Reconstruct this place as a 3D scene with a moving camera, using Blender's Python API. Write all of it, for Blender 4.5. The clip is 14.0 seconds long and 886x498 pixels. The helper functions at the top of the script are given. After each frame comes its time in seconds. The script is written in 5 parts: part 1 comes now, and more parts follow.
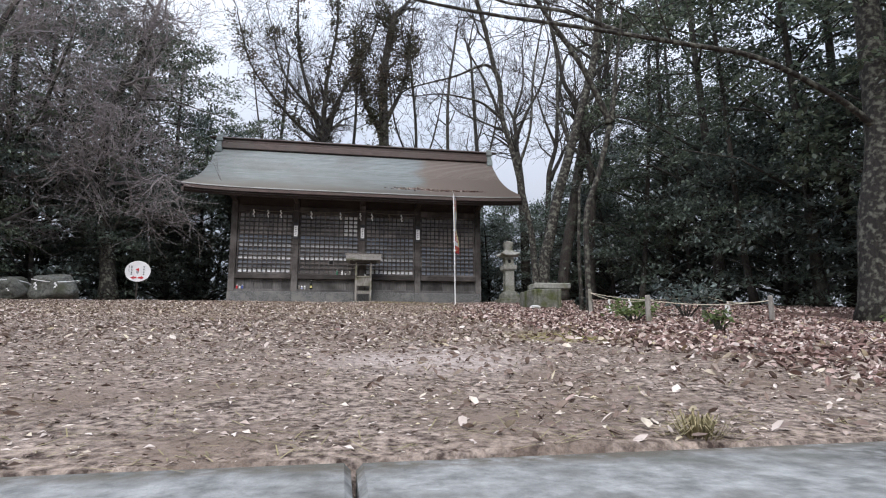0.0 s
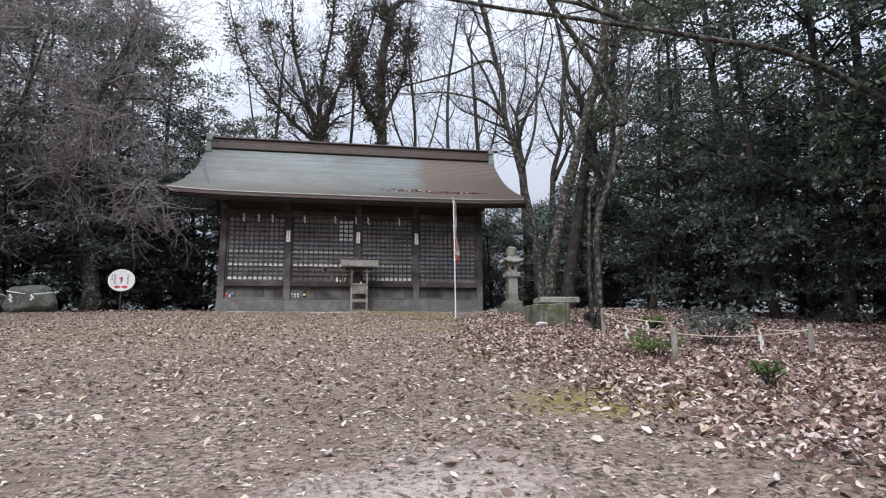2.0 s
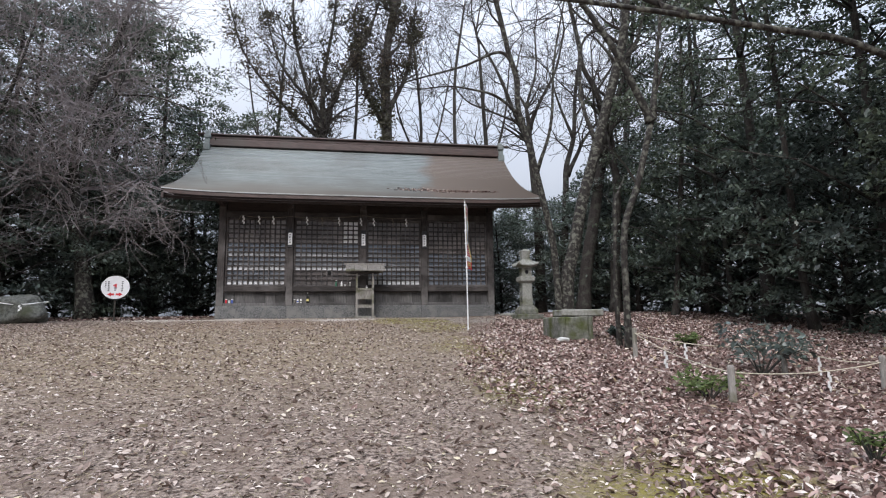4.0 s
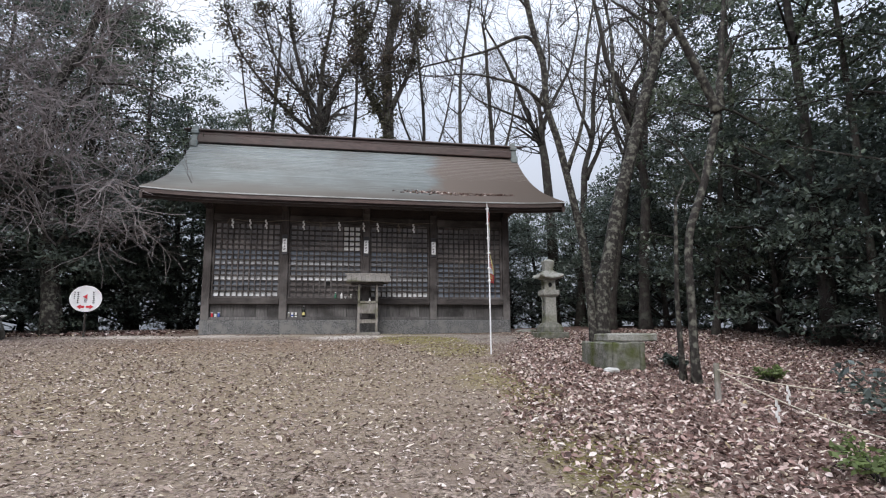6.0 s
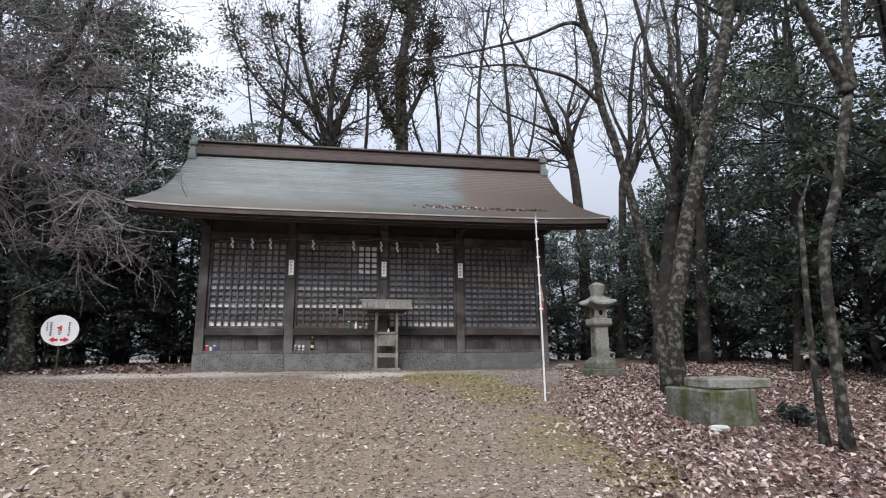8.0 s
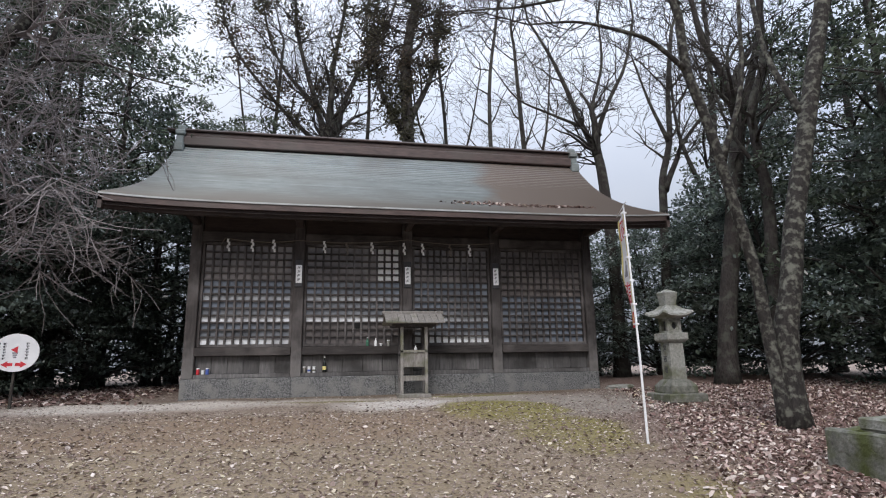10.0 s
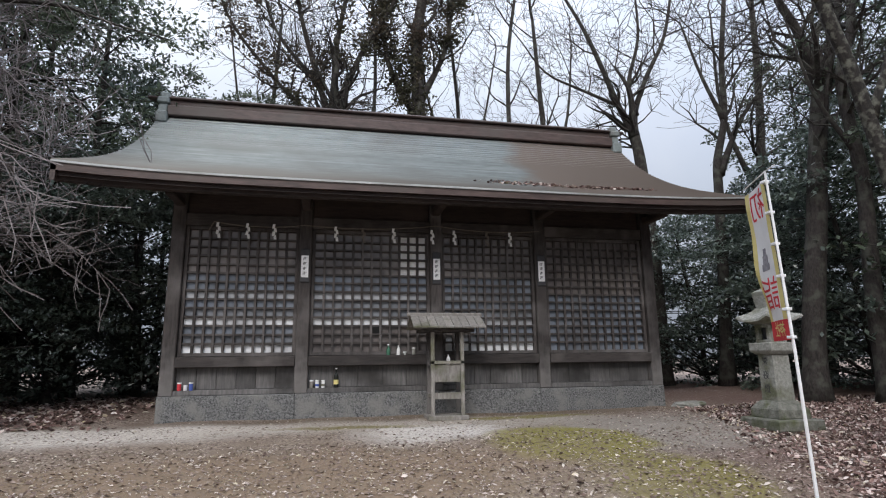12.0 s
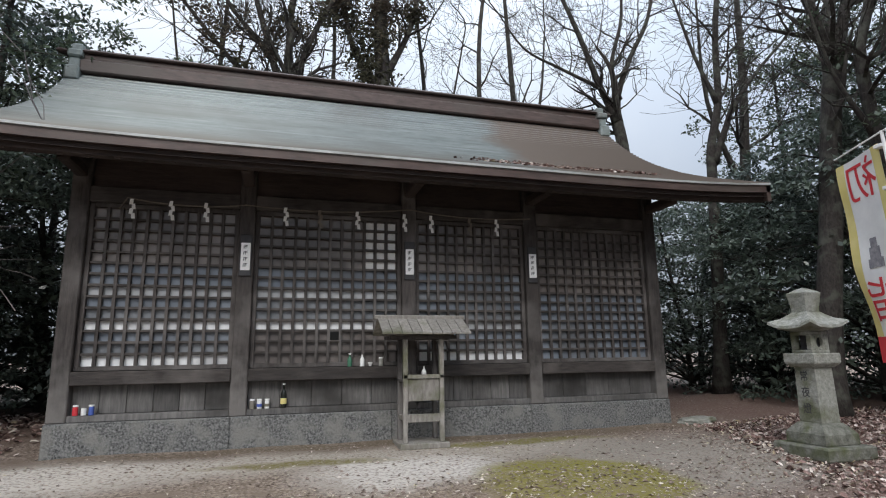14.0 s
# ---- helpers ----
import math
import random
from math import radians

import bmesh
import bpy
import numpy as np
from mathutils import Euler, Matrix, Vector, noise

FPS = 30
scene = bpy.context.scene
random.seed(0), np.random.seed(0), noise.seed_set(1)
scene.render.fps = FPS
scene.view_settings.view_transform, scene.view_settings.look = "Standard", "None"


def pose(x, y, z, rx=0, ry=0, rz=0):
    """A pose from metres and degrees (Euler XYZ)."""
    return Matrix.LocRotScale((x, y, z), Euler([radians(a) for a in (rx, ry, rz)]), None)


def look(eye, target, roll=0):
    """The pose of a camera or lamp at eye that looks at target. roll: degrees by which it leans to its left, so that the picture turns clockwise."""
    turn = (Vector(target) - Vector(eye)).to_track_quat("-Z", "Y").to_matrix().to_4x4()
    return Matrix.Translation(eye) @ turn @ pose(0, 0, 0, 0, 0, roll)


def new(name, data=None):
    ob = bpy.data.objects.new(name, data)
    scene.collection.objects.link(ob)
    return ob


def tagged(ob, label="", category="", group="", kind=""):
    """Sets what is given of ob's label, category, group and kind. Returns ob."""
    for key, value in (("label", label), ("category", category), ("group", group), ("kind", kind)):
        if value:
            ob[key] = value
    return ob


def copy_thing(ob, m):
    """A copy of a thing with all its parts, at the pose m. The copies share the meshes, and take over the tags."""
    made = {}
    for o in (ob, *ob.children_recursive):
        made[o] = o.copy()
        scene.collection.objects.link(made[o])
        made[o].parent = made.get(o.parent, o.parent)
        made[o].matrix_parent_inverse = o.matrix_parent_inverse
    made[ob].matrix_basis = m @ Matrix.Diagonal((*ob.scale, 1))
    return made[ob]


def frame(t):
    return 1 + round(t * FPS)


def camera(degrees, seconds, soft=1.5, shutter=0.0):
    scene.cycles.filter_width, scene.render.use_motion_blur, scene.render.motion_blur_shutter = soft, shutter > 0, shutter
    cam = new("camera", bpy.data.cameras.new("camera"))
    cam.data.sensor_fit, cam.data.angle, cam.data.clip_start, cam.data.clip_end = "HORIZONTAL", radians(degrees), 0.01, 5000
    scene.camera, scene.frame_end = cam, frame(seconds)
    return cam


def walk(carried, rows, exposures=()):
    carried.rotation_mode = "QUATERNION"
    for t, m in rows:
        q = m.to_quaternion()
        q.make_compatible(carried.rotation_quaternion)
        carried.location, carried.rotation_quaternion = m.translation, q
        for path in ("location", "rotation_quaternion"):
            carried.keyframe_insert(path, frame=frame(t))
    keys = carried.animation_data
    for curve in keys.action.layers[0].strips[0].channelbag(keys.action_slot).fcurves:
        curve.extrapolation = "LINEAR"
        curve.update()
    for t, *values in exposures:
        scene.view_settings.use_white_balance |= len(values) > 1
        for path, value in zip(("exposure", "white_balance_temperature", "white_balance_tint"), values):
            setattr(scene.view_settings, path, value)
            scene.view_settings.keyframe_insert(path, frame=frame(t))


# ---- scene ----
cam = camera(77.2, 14.0, soft=1.1)
PATH = [
    (0, (1.066, -0.099, 1.038), (1.419, 1.842, 1.367), -0.2),
    (0.5, (1.132, 0.114, 1.213), (1.488, 2.054, 1.542), -0.3),
    (1, (1.172, 0.3, 1.314), (1.522, 2.24, 1.649), -0.3),
    (1.5, (1.223, 0.505, 1.463), (1.56, 2.449, 1.793), -0.3),
    (2, (1.254, 0.696, 1.562), (1.604, 2.642, 1.868), -0.4),
    (2.5, (1.223, 0.86, 1.719), (1.546, 2.812, 2.012), -0.3),
    (3, (1.254, 1.07, 1.914), (1.56, 3.025, 2.202), -0.2),
    (3.2, (1.268, 1.154, 1.921), (1.576, 3.11, 2.205), -0.4),
    (5.3, (1.195, 2.577, 2.307), (1.549, 4.527, 2.576), -0.4),
    (5.5, (1.162, 2.809, 2.305), (1.511, 4.759, 2.585), -0.4),
    (6, (1.049, 3.26, 2.387), (1.404, 5.207, 2.679), -0.3),
    (6.5, (1.019, 3.73, 2.476), (1.379, 5.674, 2.776), -0.4),
    (7, (0.913, 4.261, 2.567), (1.262, 6.206, 2.879), -0.4),
    (7.5, (0.865, 4.756, 2.585), (1.207, 6.695, 2.932), -0.4),
    (8, (0.84, 5.272, 2.636), (1.172, 7.207, 3.013), -0.4),
    (8.2, (0.794, 5.5, 2.635), (1.121, 7.433, 3.032), -0.3),
    (10.3, (0.078, 7.791, 2.934), (0.466, 9.71, 3.341), -0.9),
    (10.5, (0.026, 8.036, 2.942), (0.411, 9.955, 3.35), -0.7),
    (11, (-0.064, 8.588, 3.018), (0.328, 10.507, 3.424), -0.7),
    (11.5, (-0.133, 9.119, 3.107), (0.272, 11.036, 3.507), -0.7),
    (12, (-0.143, 9.595, 3.198), (0.257, 11.514, 3.591), -0.7),
    (12.5, (-0.1, 10.067, 3.243), (0.344, 11.978, 3.631), -0.8),
    (13, (-0.111, 10.48, 3.314), (0.337, 12.39, 3.698), -0.8),
    (13.5, (-0.119, 10.892, 3.358), (0.361, 12.795, 3.743), -0.8),
    (14, (-0.061, 11.273, 3.446), (0.492, 13.159, 3.818), -0.8),
]
EXPOSURES = [(0.0, 0.38, 6320, 12), (8.0, 0.36, 6320, 12), (11.0, 0.24, 6320, 12), (14.0, 0.26, 6320, 8)]
walk(cam, [(t, look(eye, target, roll)) for t, eye, target, roll in PATH], EXPOSURES)

# ---- world and light: overcast winter sky ----
world = bpy.data.worlds.new("overcast_sky")
scene.world = world
world.use_nodes = True
wn, wl = world.node_tree.nodes, world.node_tree.links
wn.clear()
sky = wn.new("ShaderNodeTexSky")
sky.sky_type, sky.sun_disc = "NISHITA", False
sky.sun_elevation, sky.sun_rotation = radians(41), radians(201)
sky.air_density, sky.dust_density = 1.0, 3.0
sky_scale = wn.new("ShaderNodeVectorMath")
sky_scale.operation = "SCALE"
sky_scale.inputs[3].default_value = 0.12
cloud_noise = wn.new("ShaderNodeTexNoise")
cloud_noise.inputs["Scale"].default_value = 2.2
cloud_noise.inputs["Detail"].default_value = 5
cloud_ramp = wn.new("ShaderNodeValToRGB")
cloud_ramp.color_ramp.elements[0].position, cloud_ramp.color_ramp.elements[0].color = 0.3, (0.64, 0.71, 0.84, 1)
cloud_ramp.color_ramp.elements[1].position, cloud_ramp.color_ramp.elements[1].color = 0.7, (0.84, 0.88, 0.95, 1)
cloud_mix = wn.new("ShaderNodeMix")
cloud_mix.data_type = "RGBA"
cloud_mix.inputs[0].default_value = 0.85
# an overcast sky is brightest overhead
way = wn.new("ShaderNodeTexCoord")
way_z = wn.new("ShaderNodeSeparateXYZ")
steep = wn.new("ShaderNodeMath")
steep.operation = "MULTIPLY_ADD"
steep.inputs[1].default_value, steep.inputs[2].default_value = 1.0, 1.1
lift = wn.new("ShaderNodeMath")
lift.operation = "MULTIPLY_ADD"
lift.inputs[2].default_value = 0.36
lift_floor = wn.new("ShaderNodeMath")
lift_floor.operation = "MAXIMUM"
lift_floor.inputs[1].default_value = 0.3
wl.new(way.outputs["Generated"], way_z.inputs[0])
wl.new(way_z.outputs[2], steep.inputs[0])
wl.new(way_z.outputs[2], lift.inputs[0])
wl.new(steep.outputs[0], lift.inputs[1])
wl.new(lift.outputs[0], lift_floor.inputs[0])
sky_out = wn.new("ShaderNodeBackground")
wl.new(lift_floor.outputs[0], sky_out.inputs[1])
world_out = wn.new("ShaderNodeOutputWorld")
wl.new(sky.outputs[0], sky_scale.inputs[0])
wl.new(cloud_noise.outputs[0], cloud_ramp.inputs[0])
wl.new(sky_scale.outputs[0], cloud_mix.inputs[6])
wl.new(cloud_ramp.outputs[0], cloud_mix.inputs[7])
wl.new(cloud_mix.outputs[2], sky_out.inputs[0])
wl.new(sky_out.outputs[0], world_out.inputs[0])

sun = new("sun", bpy.data.lights.new("sun", "SUN"))
sun.data.energy, sun.data.angle, sun.data.color = 1.5, radians(25), (1.0, 0.96, 0.9)
sun.matrix_world = look((-12, -22, 34), (1, 12, 2))

# ---- materials ----
def mat(name, c1, c2, scale=8.0, rough=0.8, bump=0.3, c3=None, big=0.6, metal=0.0, island=0.0, obj=0.0, stretch=(1, 1, 1), bump_scale=None, spec=0.4, tight=0.0):
    """A rough two-scale surface: grain between c1 and c2, large patches towards c3, bump from the grain."""
    m = bpy.data.materials.new(name)
    m.use_nodes = True
    n, l = m.node_tree.nodes, m.node_tree.links
    b = n["Principled BSDF"]
    geo = n.new("ShaderNodeNewGeometry")
    mp = n.new("ShaderNodeMapping")
    mp.inputs["Scale"].default_value = stretch
    l.new(geo.outputs["Position"], mp.inputs["Vector"])
    t = n.new("ShaderNodeTexNoise")
    t.inputs["Scale"].default_value, t.inputs["Detail"].default_value, t.inputs["Roughness"].default_value = scale, 8, 0.65
    l.new(mp.outputs[0], t.inputs["Vector"])
    r = n.new("ShaderNodeValToRGB")
    r.color_ramp.elements[0].position, r.color_ramp.elements[1].position = 0.32 + tight, 0.68 - tight
    r.color_ramp.elements[0].color, r.color_ramp.elements[1].color = (*c1, 1), (*c2, 1)
    l.new(t.outputs[0], r.inputs[0])
    col = r.outputs[0]
    if c3:
        t2 = n.new("ShaderNodeTexNoise")
        t2.inputs["Scale"].default_value, t2.inputs["Detail"].default_value = big, 6
        l.new(geo.outputs["Position"], t2.inputs["Vector"])
        r2 = n.new("ShaderNodeValToRGB")
        r2.color_ramp.elements[0].position, r2.color_ramp.elements[1].position = 0.48, 0.66
        l.new(t2.outputs[0], r2.inputs[0])
        mx = n.new("ShaderNodeMix")
        mx.data_type = "RGBA"
        l.new(r2.outputs[0], mx.inputs[0])
        l.new(col, mx.inputs[6])
        mx.inputs[7].default_value = (*c3, 1)
        col = mx.outputs[2]
    if island or obj:
        hs = n.new("ShaderNodeHueSaturation")
        mr = n.new("ShaderNodeMapRange")
        amount = island or obj
        mr.inputs[3].default_value, mr.inputs[4].default_value = 1 - amount, 1 + amount
        if island:
            l.new(geo.outputs["Random Per Island"], mr.inputs[0])
        else:
            oi = n.new("ShaderNodeObjectInfo")
            l.new(oi.outputs["Random"], mr.inputs[0])
        l.new(mr.outputs[0], hs.inputs["Value"])
        l.new(col, hs.inputs["Color"])
        col = hs.outputs[0]
    l.new(col, b.inputs["Base Color"])
    rr = n.new("ShaderNodeMapRange")
    rr.inputs[3].default_value, rr.inputs[4].default_value = max(0.02, rough - 0.12), min(1, rough + 0.12)
    l.new(t.outputs[0], rr.inputs[0])
    l.new(rr.outputs[0], b.inputs["Roughness"])
    b.inputs["Metallic"].default_value = metal
    b.inputs["Specular IOR Level"].default_value = spec
    if bump:
        bp = n.new("ShaderNodeBump")
        bp.inputs["Strength"].default_value, bp.inputs["Distance"].default_value = bump, 0.02
        if bump_scale:
            t3 = n.new("ShaderNodeTexNoise")
            t3.inputs["Scale"].default_value, t3.inputs["Detail"].default_value = bump_scale, 8
            l.new(mp.outputs[0], t3.inputs["Vector"])
            l.new(t3.outputs[0], bp.inputs["Height"])
        else:
            l.new(t.outputs[0], bp.inputs["Height"])
        l.new(bp.outputs[0], b.inputs["Normal"])
    return m


def nodes_of(m):
    return m.node_tree.nodes, m.node_tree.links, m.node_tree.nodes["Principled BSDF"]


def mask(m, expression_noise, centre, radius, soft, colour, warp=1.0):
    """Mixes colour into m's base colour inside a warped ellipse in plan (moss, bare earth, wet patches)."""
    n, l, b = nodes_of(m)
    old = b.inputs["Base Color"].links[0].from_socket
    geo = n.new("ShaderNodeNewGeometry")
    t = n.new("ShaderNodeTexNoise")
    t.inputs["Scale"].default_value, t.inputs["Detail"].default_value = expression_noise, 6
    l.new(geo.outputs["Position"], t.inputs["Vector"])
    off = n.new("ShaderNodeVectorMath")
    off.operation = "MULTIPLY_ADD"
    l.new(t.outputs["Color"], off.inputs[0])
    off.inputs[1].default_value = (warp, warp, 0)
    l.new(geo.outputs["Position"], off.inputs[2])
    sub = n.new("ShaderNodeVectorMath")
    sub.operation = "SUBTRACT"
    l.new(off.outputs[0], sub.inputs[0])
    sub.inputs[1].default_value = (centre[0] + warp / 2, centre[1] + warp / 2, 0)
    div = n.new("ShaderNodeVectorMath")
    div.operation = "MULTIPLY"
    l.new(sub.outputs[0], div.inputs[0])
    div.inputs[1].default_value = (1 / radius[0], 1 / radius[1], 0)
    ln = n.new("ShaderNodeVectorMath")
    ln.operation = "LENGTH"
    l.new(div.outputs[0], ln.inputs[0])
    mr = n.new("ShaderNodeMapRange")
    mr.inputs[1].default_value, mr.inputs[2].default_value = 1 + soft, 1 - soft
    l.new(ln.outputs["Value"], mr.inputs[0])
    t2 = n.new("ShaderNodeTexNoise")
    t2.inputs["Scale"].default_value, t2.inputs["Detail"].default_value = 25, 8
    l.new(geo.outputs["Position"], t2.inputs["Vector"])
    r2 = n.new("ShaderNodeMapRange")
    r2.inputs[1].default_value, r2.inputs[2].default_value = 0.3, 0.55
    l.new(t2.outputs[0], r2.inputs[0])
    mu = n.new("ShaderNodeMath")
    mu.operation = "MULTIPLY"
    l.new(mr.outputs[0], mu.inputs[0])
    l.new(r2.outputs[0], mu.inputs[1])
    mx = n.new("ShaderNodeMix")
    mx.data_type = "RGBA"
    l.new(mu.outputs[0], mx.inputs[0])
    l.new(old, mx.inputs[6])
    mx.inputs[7].default_value = (*colour, 1)
    l.new(mx.outputs[2], b.inputs["Base Color"])


EARTH = mat("earth", (0.062, 0.044, 0.036), (0.415, 0.335, 0.28), 27, 0.95, 1.0, (0.20, 0.152, 0.122), 2.2, bump_scale=60, spec=0.2, tight=0.06)
mask(EARTH, 0.6, (9.6, 9.5), (6.2, 10.0), 0.12, (0.155, 0.095, 0.082), 1.6)
mask(EARTH, 0.6, (10.5, 21.5), (4.0, 5.0), 0.15, (0.155, 0.10, 0.085), 1.4)
mask(EARTH, 0.6, (-8.0, 21.5), (5.0, 2.8), 0.2, (0.145, 0.095, 0.08), 1.6)
mask(EARTH, 1.2, (1.6, 2.95), (0.5, 0.38), 0.6, (0.47, 0.40, 0.365), 0.8)
mask(EARTH, 0.9, (1.2, 18.1), (3.2, 0.65), 0.3, (0.43, 0.385, 0.33), 0.9)
mask(EARTH, 0.9, (-3.2, 18.0), (2.2, 0.75), 0.35, (0.62, 0.57, 0.51), 0.7)
mask(EARTH, 0.9, (4.6, 17.0), (2.2, 1.2), 0.3, (0.29, 0.26, 0.225), 0.8)
mask(EARTH, 1.3, (1.8, 18.75), (5.0, 0.22), 0.6, (0.15, 0.115, 0.08), 0.35)
mask(EARTH, 1.2, (1.3, 17.3), (1.0, 0.55), 0.4, (0.66, 0.62, 0.575), 0.7)
mask(EARTH, 1.1, (2.85, 16.45), (1.05, 0.85), 0.12, (0.21, 0.19, 0.035), 1.0)
mask(EARTH, 1.1, (3.3, 14.6), (0.8, 1.2), 0.16, (0.20, 0.18, 0.038), 1.2)
mask(EARTH, 1.1, (3.3, 11.0), (0.5, 1.6), 0.25, (0.20, 0.175, 0.04), 1.3)
mask(EARTH, 1.1, (3.3, 4.6), (0.7, 0.5), 0.4, (0.23, 0.20, 0.055), 0.8)
mask(EARTH, 1.0, (3.1, 7.6), (0.5, 0.9), 0.4, (0.16, 0.14, 0.045), 0.8)
mask(EARTH, 0.7, (-0.9, 12.2), (4.4, 4.2), 0.45, (0.275, 0.218, 0.145), 1.4)
mask(EARTH, 1.0, (-0.9, 15.5), (3.2, 1.0), 0.2, (0.245, 0.178, 0.122), 1.1)
mask(EARTH, 1.6, (0.2, 17.9), (0.9, 0.14), 0.35, (0.19, 0.165, 0.06), 0.5)
mask(EARTH, 1.6, (3.0, 18.4), (1.3, 0.16), 0.35, (0.19, 0.17, 0.05), 0.4)
mask(EARTH, 0.8, (9.0, 6.6), (0.9, 0.6), 0.3, (0.14, 0.15, 0.03), 0.6)
STONE = mat("granite", (0.035, 0.036, 0.037), (0.265, 0.265, 0.262), 40, 0.9, 1.0, (0.215, 0.212, 0.20), 4.2, bump_scale=34, tight=0.02)
SLAB = mat("step_stone", (0.115, 0.118, 0.115), (0.34, 0.345, 0.335), 13, 0.88, 0.8, (0.10, 0.10, 0.085), 3.5, bump_scale=24)
mask(SLAB, 3.0, (2.5, 1.0), (0.28, 0.22), 0.4, (0.035, 0.033, 0.024), 0.4)
mask(SLAB, 4.0, (1.6, 1.18), (1.6, 0.05), 0.7, (0.10, 0.088, 0.07), 0.15)
LANTERN = mat("lantern_stone", (0.20, 0.20, 0.18), (0.38, 0.38, 0.345), 22, 0.9, 0.6, (0.13, 0.135, 0.085), 3.2, bump_scale=35)
MOSSY = mat("mossy_stone", (0.085, 0.085, 0.07), (0.23, 0.23, 0.20), 12, 0.95, 0.8, (0.075, 0.088, 0.028), 3.4, bump_scale=20)
BOULDER = mat("boulder_stone", (0.040, 0.043, 0.038), (0.20, 0.205, 0.185), 15, 0.92, 1.0, (0.058, 0.062, 0.038), 2.6, bump_scale=9)
WOOD = mat("aged_wood", (0.0258, 0.02236, 0.0215), (0.07912, 0.06794, 0.0645), 9, 0.8, 0.5, (0.129, 0.1178, 0.1135), 1.8, stretch=(3, 3, 0.5), obj=0.2)
WOODH = mat("aged_wood_rail", (0.02236, 0.01935, 0.01849), (0.06536, 0.0559, 0.05246), 9, 0.8, 0.5, (0.1032, 0.09202, 0.08686), 1.6, stretch=(0.5, 3, 3), obj=0.15)
BOARD = mat("weathered_board", (0.080, 0.077, 0.076), (0.17, 0.161, 0.157), 8, 0.85, 0.4, (0.045, 0.042, 0.040), 1.3, stretch=(3, 3, 0.35), obj=0.3)
DARKWOOD = mat("eave_wood", (0.0195, 0.01425, 0.01275), (0.0585, 0.042, 0.0375), 9, 0.7, 0.5, (0.06375, 0.0465, 0.04125), 0.8, stretch=(0.5, 3, 3), obj=0.15)
GREYWOOD = mat("bleached_wood", (0.17, 0.155, 0.14), (0.33, 0.31, 0.285), 12, 0.85, 0.5, (0.12, 0.12, 0.075), 3.0, stretch=(2, 2, 0.6), obj=0.15)
RIDGE = mat("ridge_copper", (0.050, 0.034, 0.031), (0.115, 0.080, 0.072), 7, 0.5, 0.2, (0.085, 0.07, 0.062), 0.8, stretch=(0.4, 2, 2), obj=0.1)
PATINA = mat("green_copper", (0.15, 0.18, 0.175), (0.27, 0.305, 0.30), 9, 0.5, 0.2, (0.17, 0.17, 0.16), 2.0)
# the edge's reflection of light is put into this pale grey
LIP = mat("copper_edge_pale_sheen", (0.34, 0.35, 0.35), (0.50, 0.51, 0.51), 5, 0.35, 0.1, (0.24, 0.235, 0.22), 0.8)
BARK = mat("bark", (0.016, 0.013, 0.012), (0.060, 0.051, 0.045), 22, 0.95, 1.0, (0.080, 0.080, 0.066), 5.0, stretch=(1.5, 1.5, 0.5), bump_scale=16)
LICHEN = mat("lichen_bark", (0.012, 0.010, 0.009), (0.038, 0.033, 0.029), 20, 0.95, 1.0, (0.14, 0.14, 0.115), 12.0, stretch=(1.5, 1.5, 0.5), bump_scale=12)
PINK_TWIG = mat("cherry_twig", (0.135, 0.118, 0.117), (0.31, 0.278, 0.276), 8, 0.95, 0.4)
LEAF = mat("evergreen_leaf", (0.068, 0.088, 0.062), (0.128, 0.155, 0.100), 0.9, 0.28, 0, (0.100, 0.130, 0.118), 0.3, island=0.65, spec=0.8)
# lighter copy of LEAF: light and glints on low bushes put into the colour
LEAF_BUSH = mat("lightened_bush_leaf", (0.085, 0.112, 0.092), (0.150, 0.185, 0.142), 0.9, 0.3, 0, (0.115, 0.145, 0.135), 0.4, island=0.6, spec=0.8)
LEAF_LIGHT = mat("young_leaf", (0.12, 0.17, 0.06), (0.20, 0.255, 0.10), 1.2, 0.5, 0, island=0.4)
IVY = mat("ivy_leaf", (0.055, 0.055, 0.035), (0.10, 0.095, 0.06), 1.0, 0.55, 0, (0.11, 0.085, 0.065), 0.5, island=0.5)
DRY = mat("dry_leaf", (0.7, 0.7, 0.7), (1.0, 1.0, 1.0), 20, 0.7, 0)


def leaf_shades(m, shades):
    """Each fallen leaf has its own shade."""
    n, l, b = nodes_of(m)
    old = b.inputs["Base Color"].links[0].from_socket
    geo = n.new("ShaderNodeNewGeometry")
    r = n.new("ShaderNodeValToRGB")
    r.color_ramp.elements[0].color, r.color_ramp.elements[1].color = (*shades[0][1], 1), (*shades[-1][1], 1)
    for at, c in shades[1:-1]:
        r.color_ramp.elements.new(at).color = (*c, 1)
    l.new(geo.outputs["Random Per Island"], r.inputs[0])
    mx = n.new("ShaderNodeMix")
    mx.data_type, mx.blend_type = "RGBA", "MULTIPLY"
    mx.inputs[0].default_value = 1.0
    l.new(r.outputs[0], mx.inputs[6])
    l.new(old, mx.inputs[7])
    l.new(mx.outputs[2], b.inputs["Base Color"])


